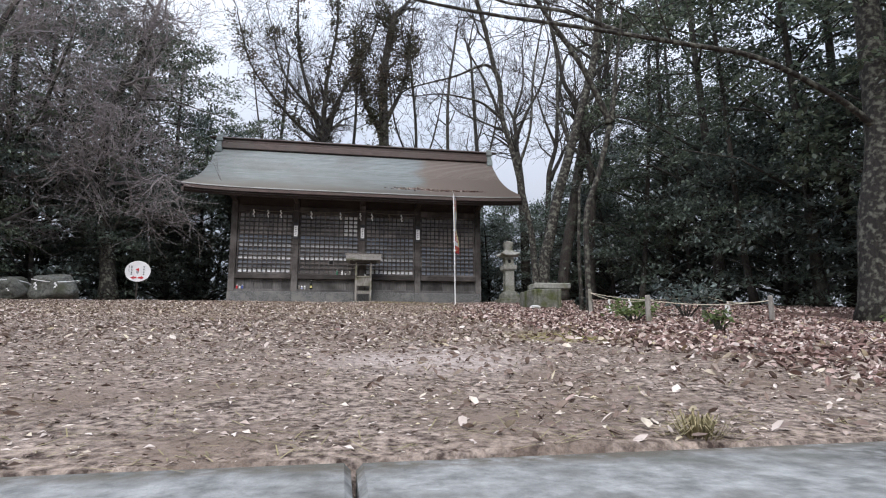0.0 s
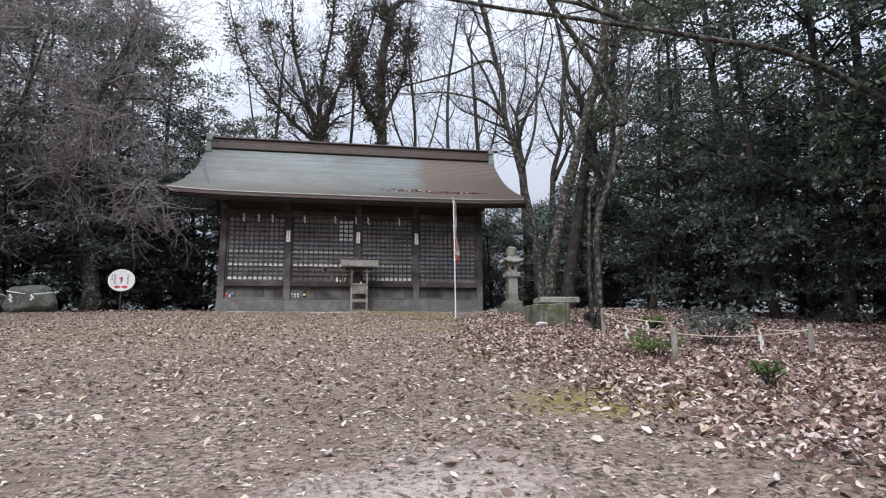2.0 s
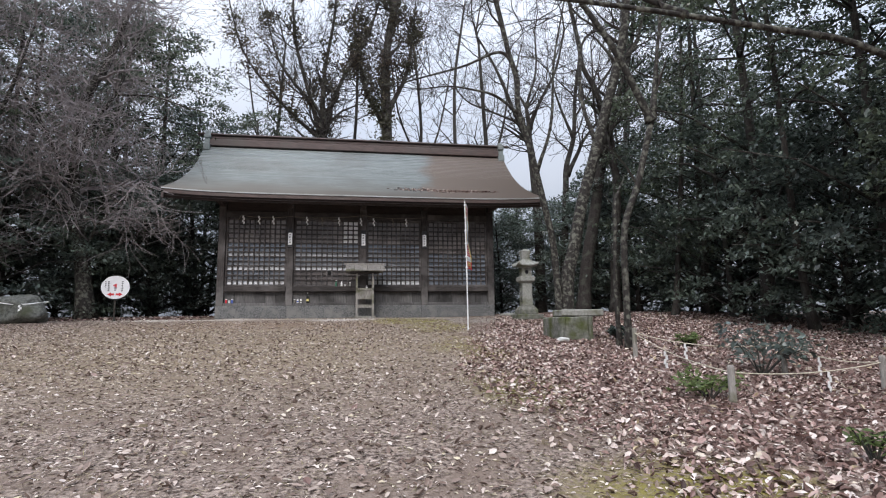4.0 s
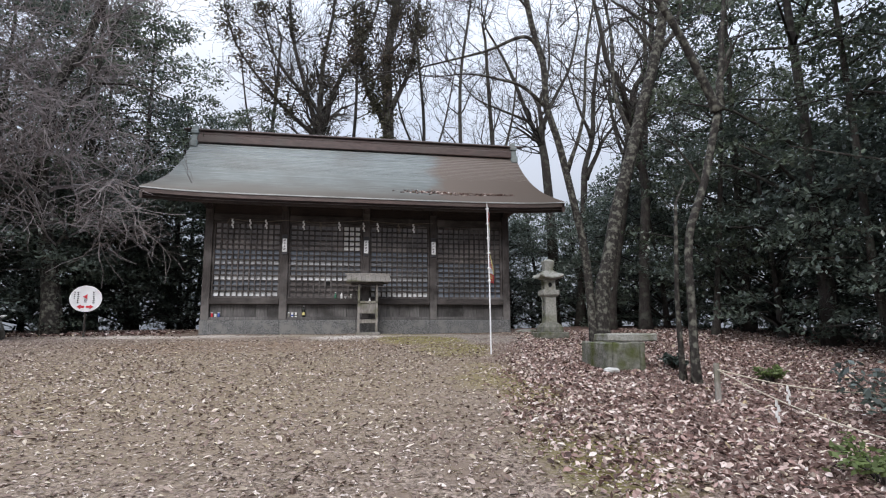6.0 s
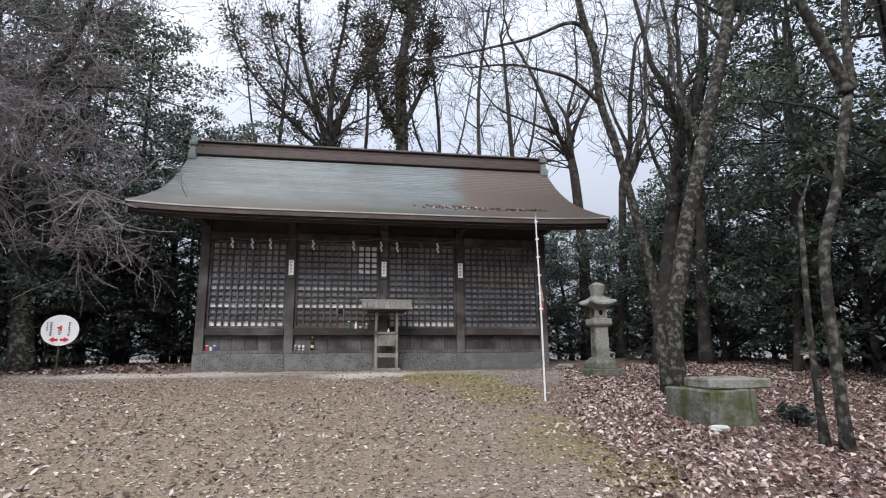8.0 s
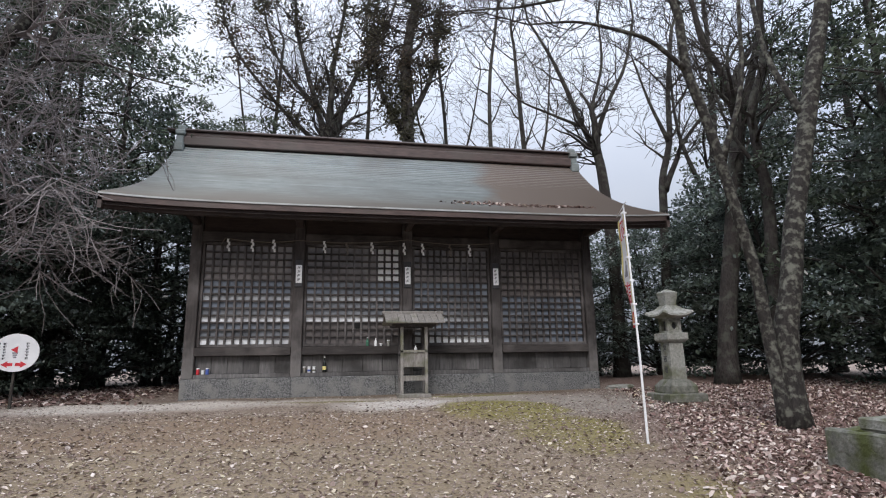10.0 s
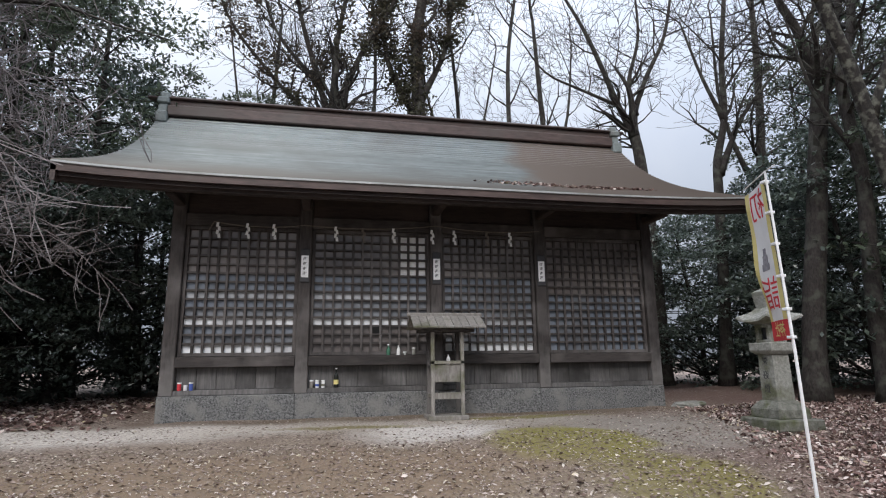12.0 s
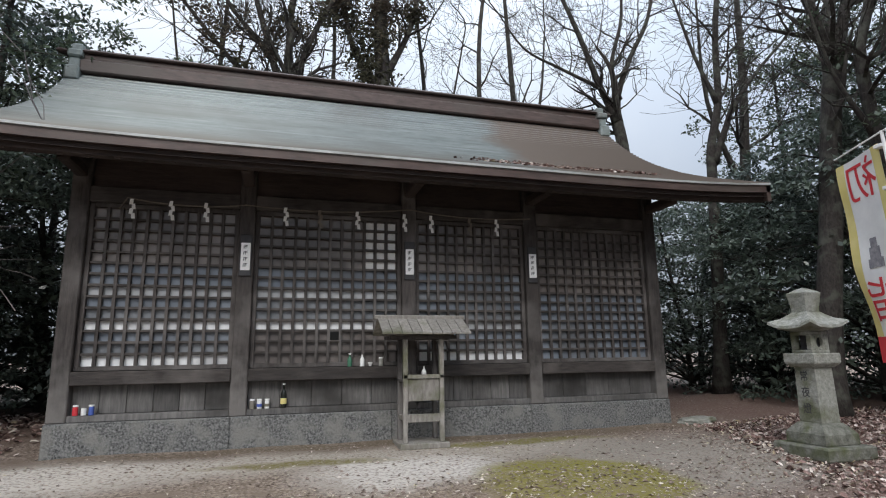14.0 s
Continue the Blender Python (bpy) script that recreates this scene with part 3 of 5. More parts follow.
    f = [(j * w + i, (j + 1) * w + i, (j + 1) * w + i + 1, j * w + i + 1) for j in range(14) for i in range(w - 1)]
    link("soffit", v, f, DARKWOOD, hall).matrix_local = inv

    # roof slopes in horizontal courses
    roof = new("roof")
    roof.parent = hall
    roof.matrix_local = inv
    roof["label"] = "curved roof of weathered sheet copper"
    courses, lift = 48, 0.045
    for k in range(courses):
        ua, ub = k / courses, (k + 1) / courses + 0.004
        v = []
        for x in ROOF_XS:
            lo, hi = roof_point(x, ua), roof_point(x, ub)
            v += [lo + Vector((0, -0.004, -0.02)), lo + Vector((0, 0, lift)), hi]
        f = []
        for i in range(w - 1):
            s = 3 * i
            f += [(s, s + 3, s + 4, s + 1), (s + 1, s + 4, s + 5, s + 2)]
        link("roof_course", v, f, COPPER, roof)
    v = []
    for u in us:
        for x in ROOF_XS:
            p = roof_point(x, u)
            v.append((p.x, 2 * RIDGE_Y - p.y, p.z))
    link("rear_slope", v, [(j * w + i, (j + 1) * w + i, (j + 1) * w + i + 1, j * w + i + 1) for j in range(14) for i in range(w - 1)], COPPER, roof)
    # eave edge: copper lip, its reflected light painted pale, then two stepped boards
    for name, m, dy, zt, zb, label in (("eave_lip", LIP, -0.025, 0.022, -0.008, "folded copper edge with a painted pale sheen"), ("eave_board", RIDGE, 0.0, -0.010, -0.12, ""), ("eave_board", DARKWOOD, 0.07, -0.122, -0.24, "")):
        v = []
        for x in ROOF_XS:
            p = roof_point(x, 0)
            v += [(p.x, p.y + dy, p.z + zt), (p.x, p.y + dy, p.z + zb), (p.x, p.y + dy + 0.12, p.z + zb), (p.x, p.y + dy + 0.12, p.z + zt)]
        f = [(4 * i + k, 4 * i + (k + 1) % 4, 4 * i + 4 + (k + 1) % 4, 4 * i + 4 + k) for i in range(w - 1) for k in range(4)]
        f += [(0, 3, 2, 1), (4 * w - 4, 4 * w - 3, 4 * w - 2, 4 * w - 1)]
        ob = link(name, v, f, m, hall, label)
        ob.matrix_local = inv
    # bargeboards along the verges, front and rear
    for x, s in ((ROOF_X0, 1), (ROOF_X1, -1)):
        for rear in (False, True):
            v = []
            for u in us:
                p = roof_point(x, u)
                y = 2 * RIDGE_Y - p.y if rear else p.y
                v += [(x, y, p.z - 0.005), (x, y, p.z - 0.27), (x + s * 0.07, y, p.z - 0.27), (x + s * 0.07, y, p.z - 0.005)]
            f = [(4 * i + k, 4 * i + (k + 1) % 4, 4 * i + 4 + (k + 1) % 4, 4 * i + 4 + k) for i in range(14) for k in range(4)] + [(0, 3, 2, 1), (56, 57, 58, 59)]
            ob = link("bargeboard", v, f, RIDGE, hall)
            ob.matrix_local = inv
    # gable infill
    for x in (POSTS[0] + 0.02, POSTS[-1] - 0.02):
        v = [(x, 19.4, 6.1)] + [(x, roof_point(x, u).y, roof_point(x, u).z - 0.25) for u in (0.32, 0.5, 0.7, 0.9, 1.0)] + [(x, 2 * RIDGE_Y - roof_point(x, u).y, roof_point(x, u).z - 0.25) for u in (0.9, 0.7, 0.5, 0.32)] + [(x, 25.6, 6.1)]
        v += [(p[0] + 0.05, p[1], p[2]) for p in v]
        n = len(v) // 2
        f = [tuple(range(n)), tuple(reversed(range(n, 2 * n)))] + [(i, i + n, (i + 1) % n + n, (i + 1) % n) for i in range(n)]
        link("gable", v, f, DARKWOOD, hall).matrix_local = inv
    # box ridge in layers, with end tiles
    top = roof_point(MID_X, 1).z
    for z0, z1, half, m in ((-0.22, 0.02, 0.36, RIDGE), (0.024, 0.08, 0.28, RIDGE), (0.084, 0.20, 0.22, RIDGE), (0.204, 0.25, 0.30, RIDGE), (0.254, 0.29, 0.24, RIDGE)):
        put("ridge_layer", box(ROOF_X0 + 0.2, ROOF_X1 - 0.2, RIDGE_Y - half, RIDGE_Y + half, top + z0, top + z1, 0.02), m)
    for x, s in ((ROOF_X0 + 0.10, -1), (ROOF_X1 - 0.10, 1)):
        bm = bmesh.new()
        for z0, z1, half, dx in ((-0.42, -0.14, 0.44, 0.12), (-0.138, 0.06, 0.34, 0.10), (0.062, 0.21, 0.38, 0.12), (0.212, 0.38, 0.26, 0.10)):
            add_box(bm, x - dx, x + dx, RIDGE_Y - half, RIDGE_Y + half, top + z0, top + z1, 0.03)
        put("ridge_end_ornament", bm, PATINA, label="green copper ridge end")
        put("ridge_tip", box(min(x, x + s * 0.42), max(x, x + s * 0.42), RIDGE_Y - 0.09, RIDGE_Y + 0.09, top + 0.27, top + 0.35, 0.03), RIDGE)
    # name plates on the inner posts
    for x in POSTS[1:4]:
        plate = put("name_plate", box(x - 0.075, x + 0.075, FRONT - 0.130, FRONT - 0.107, 4.50, 5.06, 0.006), INK, label="black backing board")
        put("card", box(x - 0.060, x + 0.060, FRONT - 0.137, FRONT - 0.131, 4.575, 4.945, 0), WHITE, plate, "white name card")
        for k in range(4):
            z = 4.64 + k * 0.082
            bm = bmesh.new()
            for q in ((-0.026, 0.026, 0.020, 0.027), (-0.022, 0.022, 0.002, 0.008), (-0.005, 0.004, -0.018, 0.030), (-0.028, -0.018, -0.02, 0.012)):
                add_box(bm, x + q[0], x + q[1], FRONT - 0.1395, FRONT - 0.1372, z + q[2], z + q[3])
            put("lettering", bm, INK, plate)
    return hall


build_hall()


# ---- trees ----
def limb(verts, faces, rng, start, direction, length, radius, level, tips, up=0.25, spread=0.9, kids=5, wander=0.22, least=0.006):
    """One wandering limb with side limbs; collects the tips of the finest ones."""
    steps = max(3, min(7, int(length / 0.35)))
    p, d = Vector(start), Vector(direction).normalized()
    pts, radii = [p.copy()], [radius]
    for i in range(steps):
        d = (d + Vector((rng.gauss(0, wander), rng.gauss(0, wander), rng.gauss(0, wander * 0.8) + up * 0.22))).normalized()
        p = p + d * (length / steps)
        pts.append(p.copy())
        radii.append(max(least, radius * (1 - 0.75 * (i + 1) / steps)))
    tube(pts, radii, (3, 3, 4, 6, 8)[min(level, 4)], verts, faces)
    if level == 0:
        tips.append(p)
        return
    for k in range(kids):
        i = rng.randint(1, steps)
        a = pts[i] - pts[i - 1]
        side = a.cross(Vector((rng.gauss(0, 1), rng.gauss(0, 1), rng.gauss(0, 1)))).normalized()
        way = a.normalized() * (1.1 - spread * 0.5) + side * spread
        limb(verts, faces, rng, pts[i], way, length * rng.uniform(0.42, 0.72), max(least, radii[i] * 0.6), level - 1, tips, up, spread, kids, wander, least)


def stem(verts, faces, points, r0, r1, sides=9):
    line = smooth_line(points, 4)
    n = len(line) - 1
    rad = [r0 + (r1 - r0) * (i / n) ** 0.8 for i in range(n + 1)]
    rad[0] *= 1.45
    rad[1] *= 1.12
    tube(line, rad, sides, verts, faces)
    return line, rad


def leaf_quads(g, base, way, up, size, wide):
    """Turns points, leaf directions and upper sides into bent diamond leaves."""
    n = len(base)
    a = way / (np.linalg.norm(way, axis=1)[:, None] + 1e-9)
    b = np.cross(a, up)
    b /= np.linalg.norm(b, axis=1)[:, None] + 1e-9
    s = size * g.uniform(0.6, 1.3, (n, 1))
    v = np.stack([base - a * s * 0.5, base + b * s * wide, base + a * s * 0.5, base - b * s * wide], 1).reshape(-1, 3)
    return v, np.arange(4 * n).reshape(-1, 4)


def leaf_cloud(rng, centres, count, radius, size, flat=0.7):
    """Loose small leaves scattered about centres."""
    n = len(centres) * count
    c = np.repeat(np.array([tuple(q) for q in centres]), count, axis=0)
    g = np.random.RandomState(rng.randint(0, 99999))
    base = c + g.normal(0, 1, (n, 3)) * radius * np.array([1, 1, flat]) * g.uniform(0.3, 1.0, (n, 1))
    return leaf_quads(g, base, g.normal(0, 1, (n, 3)) * np.array([1, 1, 0.55]), g.normal(0, 0.6, (n, 3)) + np.array([0, 0, 0.8]), size, 0.24)


def leaf_sprays(rng, sprays, count, size):
    """Leafy sprays: each a shallow drooping dome of leaves about a centre, facing outwards and up, thin at its rim."""
    n = len(sprays) * count
    g = np.random.RandomState(rng.randint(0, 99999))
    c = np.repeat(np.array([tuple(q[0]) for q in sprays]), count, axis=0)
    out = np.repeat(np.array([tuple(q[1]) for q in sprays]), count, axis=0)
    rad = np.repeat(np.array([q[2] for q in sprays]), count)[:, None]
    d = g.normal(0, 1, (n, 3)) + out * 0.7
    d[:, 2] = np.abs(d[:, 2]) * 0.75
    d /= np.linalg.norm(d, axis=1)[:, None]
    base = c + d * rad * g.uniform(0.35, 1.05, (n, 1)) * np.array([1, 1, 0.62])
    base[:, 2] -= (np.linalg.norm((base - c)[:, :2], axis=1) ** 2) * 0.28
    way = d * 0.8 + g.normal(0, 0.55, (n, 3)) - np.array([0, 0, 0.35])
    up = d * 0.35 + np.array([0, 0, 0.9]) + g.normal(0, 0.38, (n, 3))
    return leaf_quads(g, base, way, up, size, 0.25)


def cloud_object(name, v, f, material, parent=None):
    me = bpy.data.meshes.new(name)
    me.vertices.add(len(v))
    me.vertices.foreach_set("co", v.astype(np.float32).ravel())
    me.loops.add(f.size)
    me.loops.foreach_set("vertex_index", f.astype(np.int32).ravel())
    me.polygons.add(len(f))
    me.polygons.foreach_set("loop_start", np.arange(0, f.size, 4, dtype=np.int32))
    me.update(calc_edges=True)
    me.materials.append(material)
    ob = new(name, me)
    if parent:
        ob.parent = parent
    return ob


def evergreen(seed, height, radius, low, clumps, count, size, leaf=LEAF):
    """A broadleaf evergreen, built at the origin: trunk, limbs, and a lumpy crown of leafy sprays with gaps."""
    rng = random.Random(seed)
    tree = thing("evergreen_tree", "dense dark evergreen tree at the edge of the clearing", "tree", "trees round the clearing")
    v, f = [], []
    lean = (rng.uniform(-0.6, 0.6), rng.uniform(-0.6, 0.6))
    line, rad = stem(v, f, [(0, 0, -0.2), (lean[0] * 0.2, lean[1] * 0.2, height * 0.3), (lean[0] * 0.7, lean[1] * 0.6, height * 0.65), (lean[0], lean[1], height * 0.92)], 0.045 + height * 0.009, 0.03)
    boughs = []
    for k in range(34):
        u = (k + rng.random()) / 34
        z = low + (height - low) * u * 0.97
        i = min(len(line) - 2, max(1, int(len(line) * (z - 0.25 * radius * (1 - u)) / (height * 0.95))))
        a = k * 2.4 + rng.uniform(-0.5, 0.5)
        reach = radius * math.sin(math.pi * min(0.97, 0.24 + 0.72 * u)) ** 0.7 * rng.uniform(0.72, 1.08)
        tip = Vector((line[i].x + math.cos(a) * reach, line[i].y + math.sin(a) * reach, z))
        mid = line[i].lerp(tip, 0.5) + Vector((0, 0, 0.12 * reach))
        tube([line[i], mid, tip], [max(0.02, rad[i] * 0.42), max(0.015, rad[i] * 0.25), 0.012], 5, v, f)
        boughs.append((line[i], mid, tip, a))
    sprays = []
    each = max(2, clumps // 34)
    for p, mid, tip, a in boughs:
        for j in range(each):
            w = 1.0 - 0.62 * (j / each) ** 1.1
            q = mid.lerp(tip, (w - 0.5) * 2) if w > 0.5 else p.lerp(mid, w * 2)
            side = (tip - p).length * 0.42 * rng.uniform(-1, 1) * (1.2 - 0.6 * w)
            q = q + Vector((-math.sin(a) * side, math.cos(a) * side, rng.gauss(0.0, 0.28)))
            sprays.append((q, Vector((math.cos(a), math.sin(a), 0.25)), rng.uniform(0.38, 0.72)))
    sprays.append((line[-1] + Vector((0, 0, 0.2)), Vector((0, 0, 1)), 0.7))
    link("trunk", v, f, BARK, tree, smooth=True)
    lv, lf = leaf_sprays(rng, sprays, count, size)
    cloud_object("crown", lv, lf, leaf, tree)
    return tree


def place(tree, x, y, turn, s=1.0):
    m = pose(x, y, surface(x, y), 0, 0, turn) @ Matrix.Scale(s, 4)
    tree.matrix_basis = m
    return tree


def forest():
    kinds = [evergreen(11, 11.5, 3.2, 1.2, 204, 58, 0.135), evergreen(12, 9.5, 3.0, 0.6, 204, 58, 0.13), evergreen(13, 13.5, 3.3, 2.4, 238, 54, 0.135), evergreen(14, 5.2, 2.4, 0.15, 136, 84, 0.125, LEAF_BUSH)]
    rng = random.Random(21)
    spots = [
        # beside and behind the hall, towards the west
        (-10.5, 16.5, 1), (-9.3, 20.5, 0), (-8.6, 24.2, 1), (-6.3, 25.0, 0), (-5.6, 22.4, 3), (-12.5, 19.5, 2), (-12.0, 23.5, 0), (-9.5, 28.0, 2), (-5.5, 29.0, 1), (-3.6, 29.8, 1), (-5.0, 27.9, 3), (-6.6, 21.0, 3), (-8.4, 19.0, 3), (-10.6, 22.0, 3), (-1.2, 29.6, 3), (-12.4, 16.0, 3), (-10.8, 18.8, 3), (-8.6, 22.4, 3), (-6.9, 26.8, 3), (-13.0, 21.6, 3), (-4.6, 24.6, 3), (-7.5, 23.4, 0), (-9.8, 22.4, 0), (-5.4, 26.2, 1),
        (-13.0, 10.5, 2), (-11.8, 12.8, 3), (-14.5, 6.0, 1), (-7.2, 22.6, 3), (-8.2, 26.4, 2),
        # the wood along the east: high crowns over open ground, thicket behind
        (12.0, 7.4, 2), (11.6, 10.6, 2), (11.4, 13.6, 2), (11.8, 16.6, 0), (13.8, 19.0, 2), (11.8, 22.4, 3), (16.0, 20.5, 1), (17.0, 23.6, 2), (10.2, 4.4, 2), (12.6, 1.8, 1),
        (15.2, 15.6, 1), (17.5, 5.5, 0), (18.0, 10.0, 1), (18.5, 14.0, 0), 
        (13.4, 10.0, 3), (13.6, 13.4, 3), (13.2, 17.0, 3), (16.2, 7.6, 3), (16.6, 11.8, 3), (16.8, 16.4, 3), (14.6, 21.6, 3), (12.2, 25.6, 3), (9.6, 26.4, 3), (10.6, 21.4, 3), (15.0, 18.6, 3), (8.2, 28.2, 3), (11.2, 19.4, 3), (12.6, 23.6, 3), (10.4, 23.8, 3), (15.4, 24.6, 0), (8.0, 25.6, 3), (11.6, 15.2, 3), (12.0, 12.0, 3), (13.2, 6.0, 3), (13.6, 11.6, 2), (13.2, 8.2, 2), (15.6, 5.2, 2),
        # behind the hall
        (0.5, 33.0, 3), (3.8, 32.6, 3), (7.2, 31.5, 3), (-2.5, 32.0, 3), (10.5, 30.0, 3), (3.0, 30.6, 3), (6.6, 29.0, 3),
        # back beyond the steps: never in view, added to fill reflections and block light
        (-11.0, -15.0, 0), (0.0, -22.0, 1), (9.5, -9.0, 0), (14.5, -3.0, 2), (-5.0, -17.0, 1), (5.0, -15.0, 2), (-14.0, -4.0, 2),
    ]
    used = set()
    for x, y, k in spots:
        s, turn = rng.uniform(0.86, 1.14), rng.uniform(0, 360)
        if k in used:
            m = pose(x, y, surface(x, y), 0, 0, turn)
            tree = copy_thing(kinds[k], m)
            tree.matrix_basis = m @ Matrix.Scale(s, 4)
        else:
            used.add(k)
            place(kinds[k], x, y, turn, s)


forest()


def bare_tree(seed, label, trunk, r0, r1, limbs=(), wild=6, length=2.6, level=3, kids=5, up=0.3, bark=BARK, twig=None, low=0.35, ivy=0, spread=0.9, least=0.006):
    """A leafless tree: a given trunk, given main limbs, and wild side limbs with twigs."""
    rng = random.Random(seed)
    root = Vector(trunk[0])
    tree = thing("bare_tree", label, "tree", "leafless trees", at=root)
    inv = Matrix.Translation(-root)
    v, f, tips = [], [], []
    line, rad = stem(v, f, trunk, r0, r1)
    lines = [(line, rad)]
    plain = set()
    for n, (pts, a, b2, *only) in enumerate(limbs):
        lines.append(stem(v, f, pts, a, b2, 7))
        if only:
            plain.add(n + 1)
    link("trunk", v, f, bark, tree, smooth=True).matrix_local = inv
    v, f = [], []
    for n, (ln, rd) in enumerate(lines):
        if n in plain:
            limb(v, f, rng, ln[-1], ln[-1] - ln[-2], 0.9, rd[-1], 1, tips, up, spread, 3, 0.22, least)
            continue
        count = wild if n == 0 else max(3, wild // 2)
        for k in range(count):
            i = rng.randint(int(len(ln) * (low if n == 0 else 0.25)), len(ln) - 1)
            d = ln[i] - ln[i - 1]
            side = d.cross(Vector((rng.gauss(0, 1), rng.gauss(0, 1), rng.gauss(0, 0.4)))).normalized()
            v, f = [], []
            limb(v, f, rng, ln[i], d.normalized() * 0.5 + side * 0.9 + Vector((0, 0, 0.2)), length * rng.uniform(0.6, 1.1), max(0.012, rd[i] * 0.45), level - 1, tips, up, spread, kids, 0.22, least)
            link("bough", v, f, twig or bark, tree).matrix_local = inv
        v, f = [], []
        limb(v, f, rng, ln[-1], ln[-1] - ln[-2], length, rd[-1], level, tips, up, spread, kids, 0.22, least)
        link("bough", v, f, twig or bark, tree).matrix_local = inv
    if ivy:
        centres = [q + Vector((rng.gauss(0, 0.25), rng.gauss(0, 0.25), rng.gauss(0, 0.3))) for ln, rd in lines for q in ln[len(ln) // 4:] for k in range(ivy)]
        centres = [q for q in centres if noise.noise(q * 0.9) > -0.15]
        lv, lf = leaf_cloud(rng, centres, 30, 0.30, 0.17, 1.0)
        cloud_object("ivy", lv, lf, IVY, tree).matrix_local = inv
    return tree


def G(x, y):
    return surface(x, y) - 0.06


# twin mossy trunks beside the stone basin
bare_tree(41, "tall leafless tree with a thin mossy leaning trunk", [(6.30, 14.3, G(6.30, 14.3)), (6.26, 14.4, 3.3), (6.2, 14.4, 4.1), (6.03, 14.4, 4.94), (5.7, 14.4, 6.44), (5.44, 14.4, 7.33), (5.40, 14.4, 8.26), (5.2, 14.4, 9.0), (4.9, 14.3, 10.2), (4.5, 14.2, 11.4)], 0.095, 0.06,
          [([(5.4, 14.4, 8.4), (5.16, 14.4, 8.85), (4.82, 14.4, 8.89), (4.12, 14.4, 8.52), (3.35, 14.3, 8.2), (2.6, 14.2, 7.9)], 0.055, 0.018), ([(5.44, 14.4, 7.3), (4.87, 14.4, 7.74), (4.32, 14.4, 7.87), (3.66, 14.4, 7.93), (2.9, 14.4, 7.8)], 0.045, 0.014), ([(5.85, 14.4, 5.8), (6.2, 14.2, 7.0), (6.3, 14.1, 8.6), (6.6, 14.0, 10.2)], 0.05, 0.02)], 4, 2.0, 3, 5, 0.3, LICHEN, BARK, 0.5)
bare_tree(42, "tall leafless tree with thick mossy trunk beside the basin", [(6.46, 14.35, G(6.46, 14.35)), (6.56, 14.4, 3.2), (6.76, 14.4, 3.95), (6.99, 14.4, 4.97), (7.34, 14.4, 6.08), (7.7, 14.4, 7.26), (8.09, 14.4, 8.5), (8.43, 14.4, 9.8), (8.8, 14.5, 12.4)], 0.175, 0.11,
          [([(7.5, 14.4, 6.6), (7.3, 14.8, 8.0), (7.5, 15.2, 9.8), (7.2, 15.4, 12.0)], 0.06, 0.03), ([(8.2, 14.4, 8.8), (9.0, 14.7, 9.8), (9.6, 15.0, 12.0)], 0.08, 0.03)], 5, 2.3, 3, 5, 0.3, LICHEN, BARK, 0.55)
# thin dead tree by the rope fence
bare_tree(43, "thin half-dead tree with pale lichen bark", [(6.06, 10.6, G(6.06, 10.6)), (6.06, 10.6, 2.65), (6.10, 10.6, 3.74), (6.40, 10.6, 4.54), (6.78, 10.6, 5.85)], 0.062, 0.058,
          [([(6.75, 10.6, 5.75), (6.55, 10.58, 6.15), (6.06, 10.55, 7.1), (5.3, 10.5, 8.15), (4.4, 10.3, 9.3), (3.4, 10.1, 10.0)], 0.085, 0.03), ([(6.78, 10.6, 5.8), (7.0, 10.7, 7.0), (7.3, 10.8, 8.6)], 0.06, 0.02)], 2, 1.2, 2, 4, 0.3, LICHEN, BARK, 0.75)
bare_tree(47, "slim pale trunk growing beside the dead tree", [(6.0, 10.82, G(6.0, 10.82)), (5.97, 10.8, 2.8), (6.02, 10.8, 3.8), (6.05, 10.8, 4.3)], 0.045, 0.025, (), 1, 0.5, 1, 2, 0.3, LICHEN, LICHEN, 0.8)
# big tree at the east edge whose bough reaches over the steps
bare_tree(44, "big old tree with a long bough over the clearing", [(9.1, 7.0, G(9.1, 7.0)), (9.2, 7.0, 2.8), (9.5, 7.0, 4.2), (9.7, 7.1, 6.5), (9.9, 7.2, 9.5)], 0.30, 0.16,
          [([(9.45, 7.0, 4.4), (8.7, 7.0, 4.9), (7.4, 7.0, 5.42), (6.2, 7.0, 5.53), (5.1, 7.0, 5.6), (4.05, 7.0, 5.65), (2.95, 7.0, 5.70), (1.7, 7.0, 5.85), (0.6, 7.0, 6.2)], 0.056, 0.016), ([(5.1, 7.0, 5.6), (4.3, 7.2, 6.0), (3.2, 7.5, 6.3), (2.2, 7.9, 7.2)], 0.04, 0.012)], 4, 1.9, 2, 4, 0.15, LICHEN, BARK, 0.7)
# dark trunks at the edge of the wood
bare_tree(45, "tall dark leafless tree forking above the lantern", [(8.75, 18.6, G(8.75, 18.6)), (8.95, 18.6, 3.9), (9.3, 18.6, 5.6), (9.6, 18.6, 7.2), (9.92, 18.6, 8.7)], 0.22, 0.17,
          [([(9.92, 18.6, 8.6), (9.6, 18.6, 9.97), (9.17, 18.6, 10.8), (9.0, 18.6, 11.9), (8.7, 18.6, 13.4)], 0.12, 0.05), ([(9.95, 18.6, 8.6), (10.5, 18.6, 10.1), (10.86, 18.6, 11.2), (11.1, 18.6, 12.4), (11.2, 18.6, 13.8)], 0.13, 0.05)], 4, 2.4, 3, 5, 0.3, BARK, BARK, 0.6)
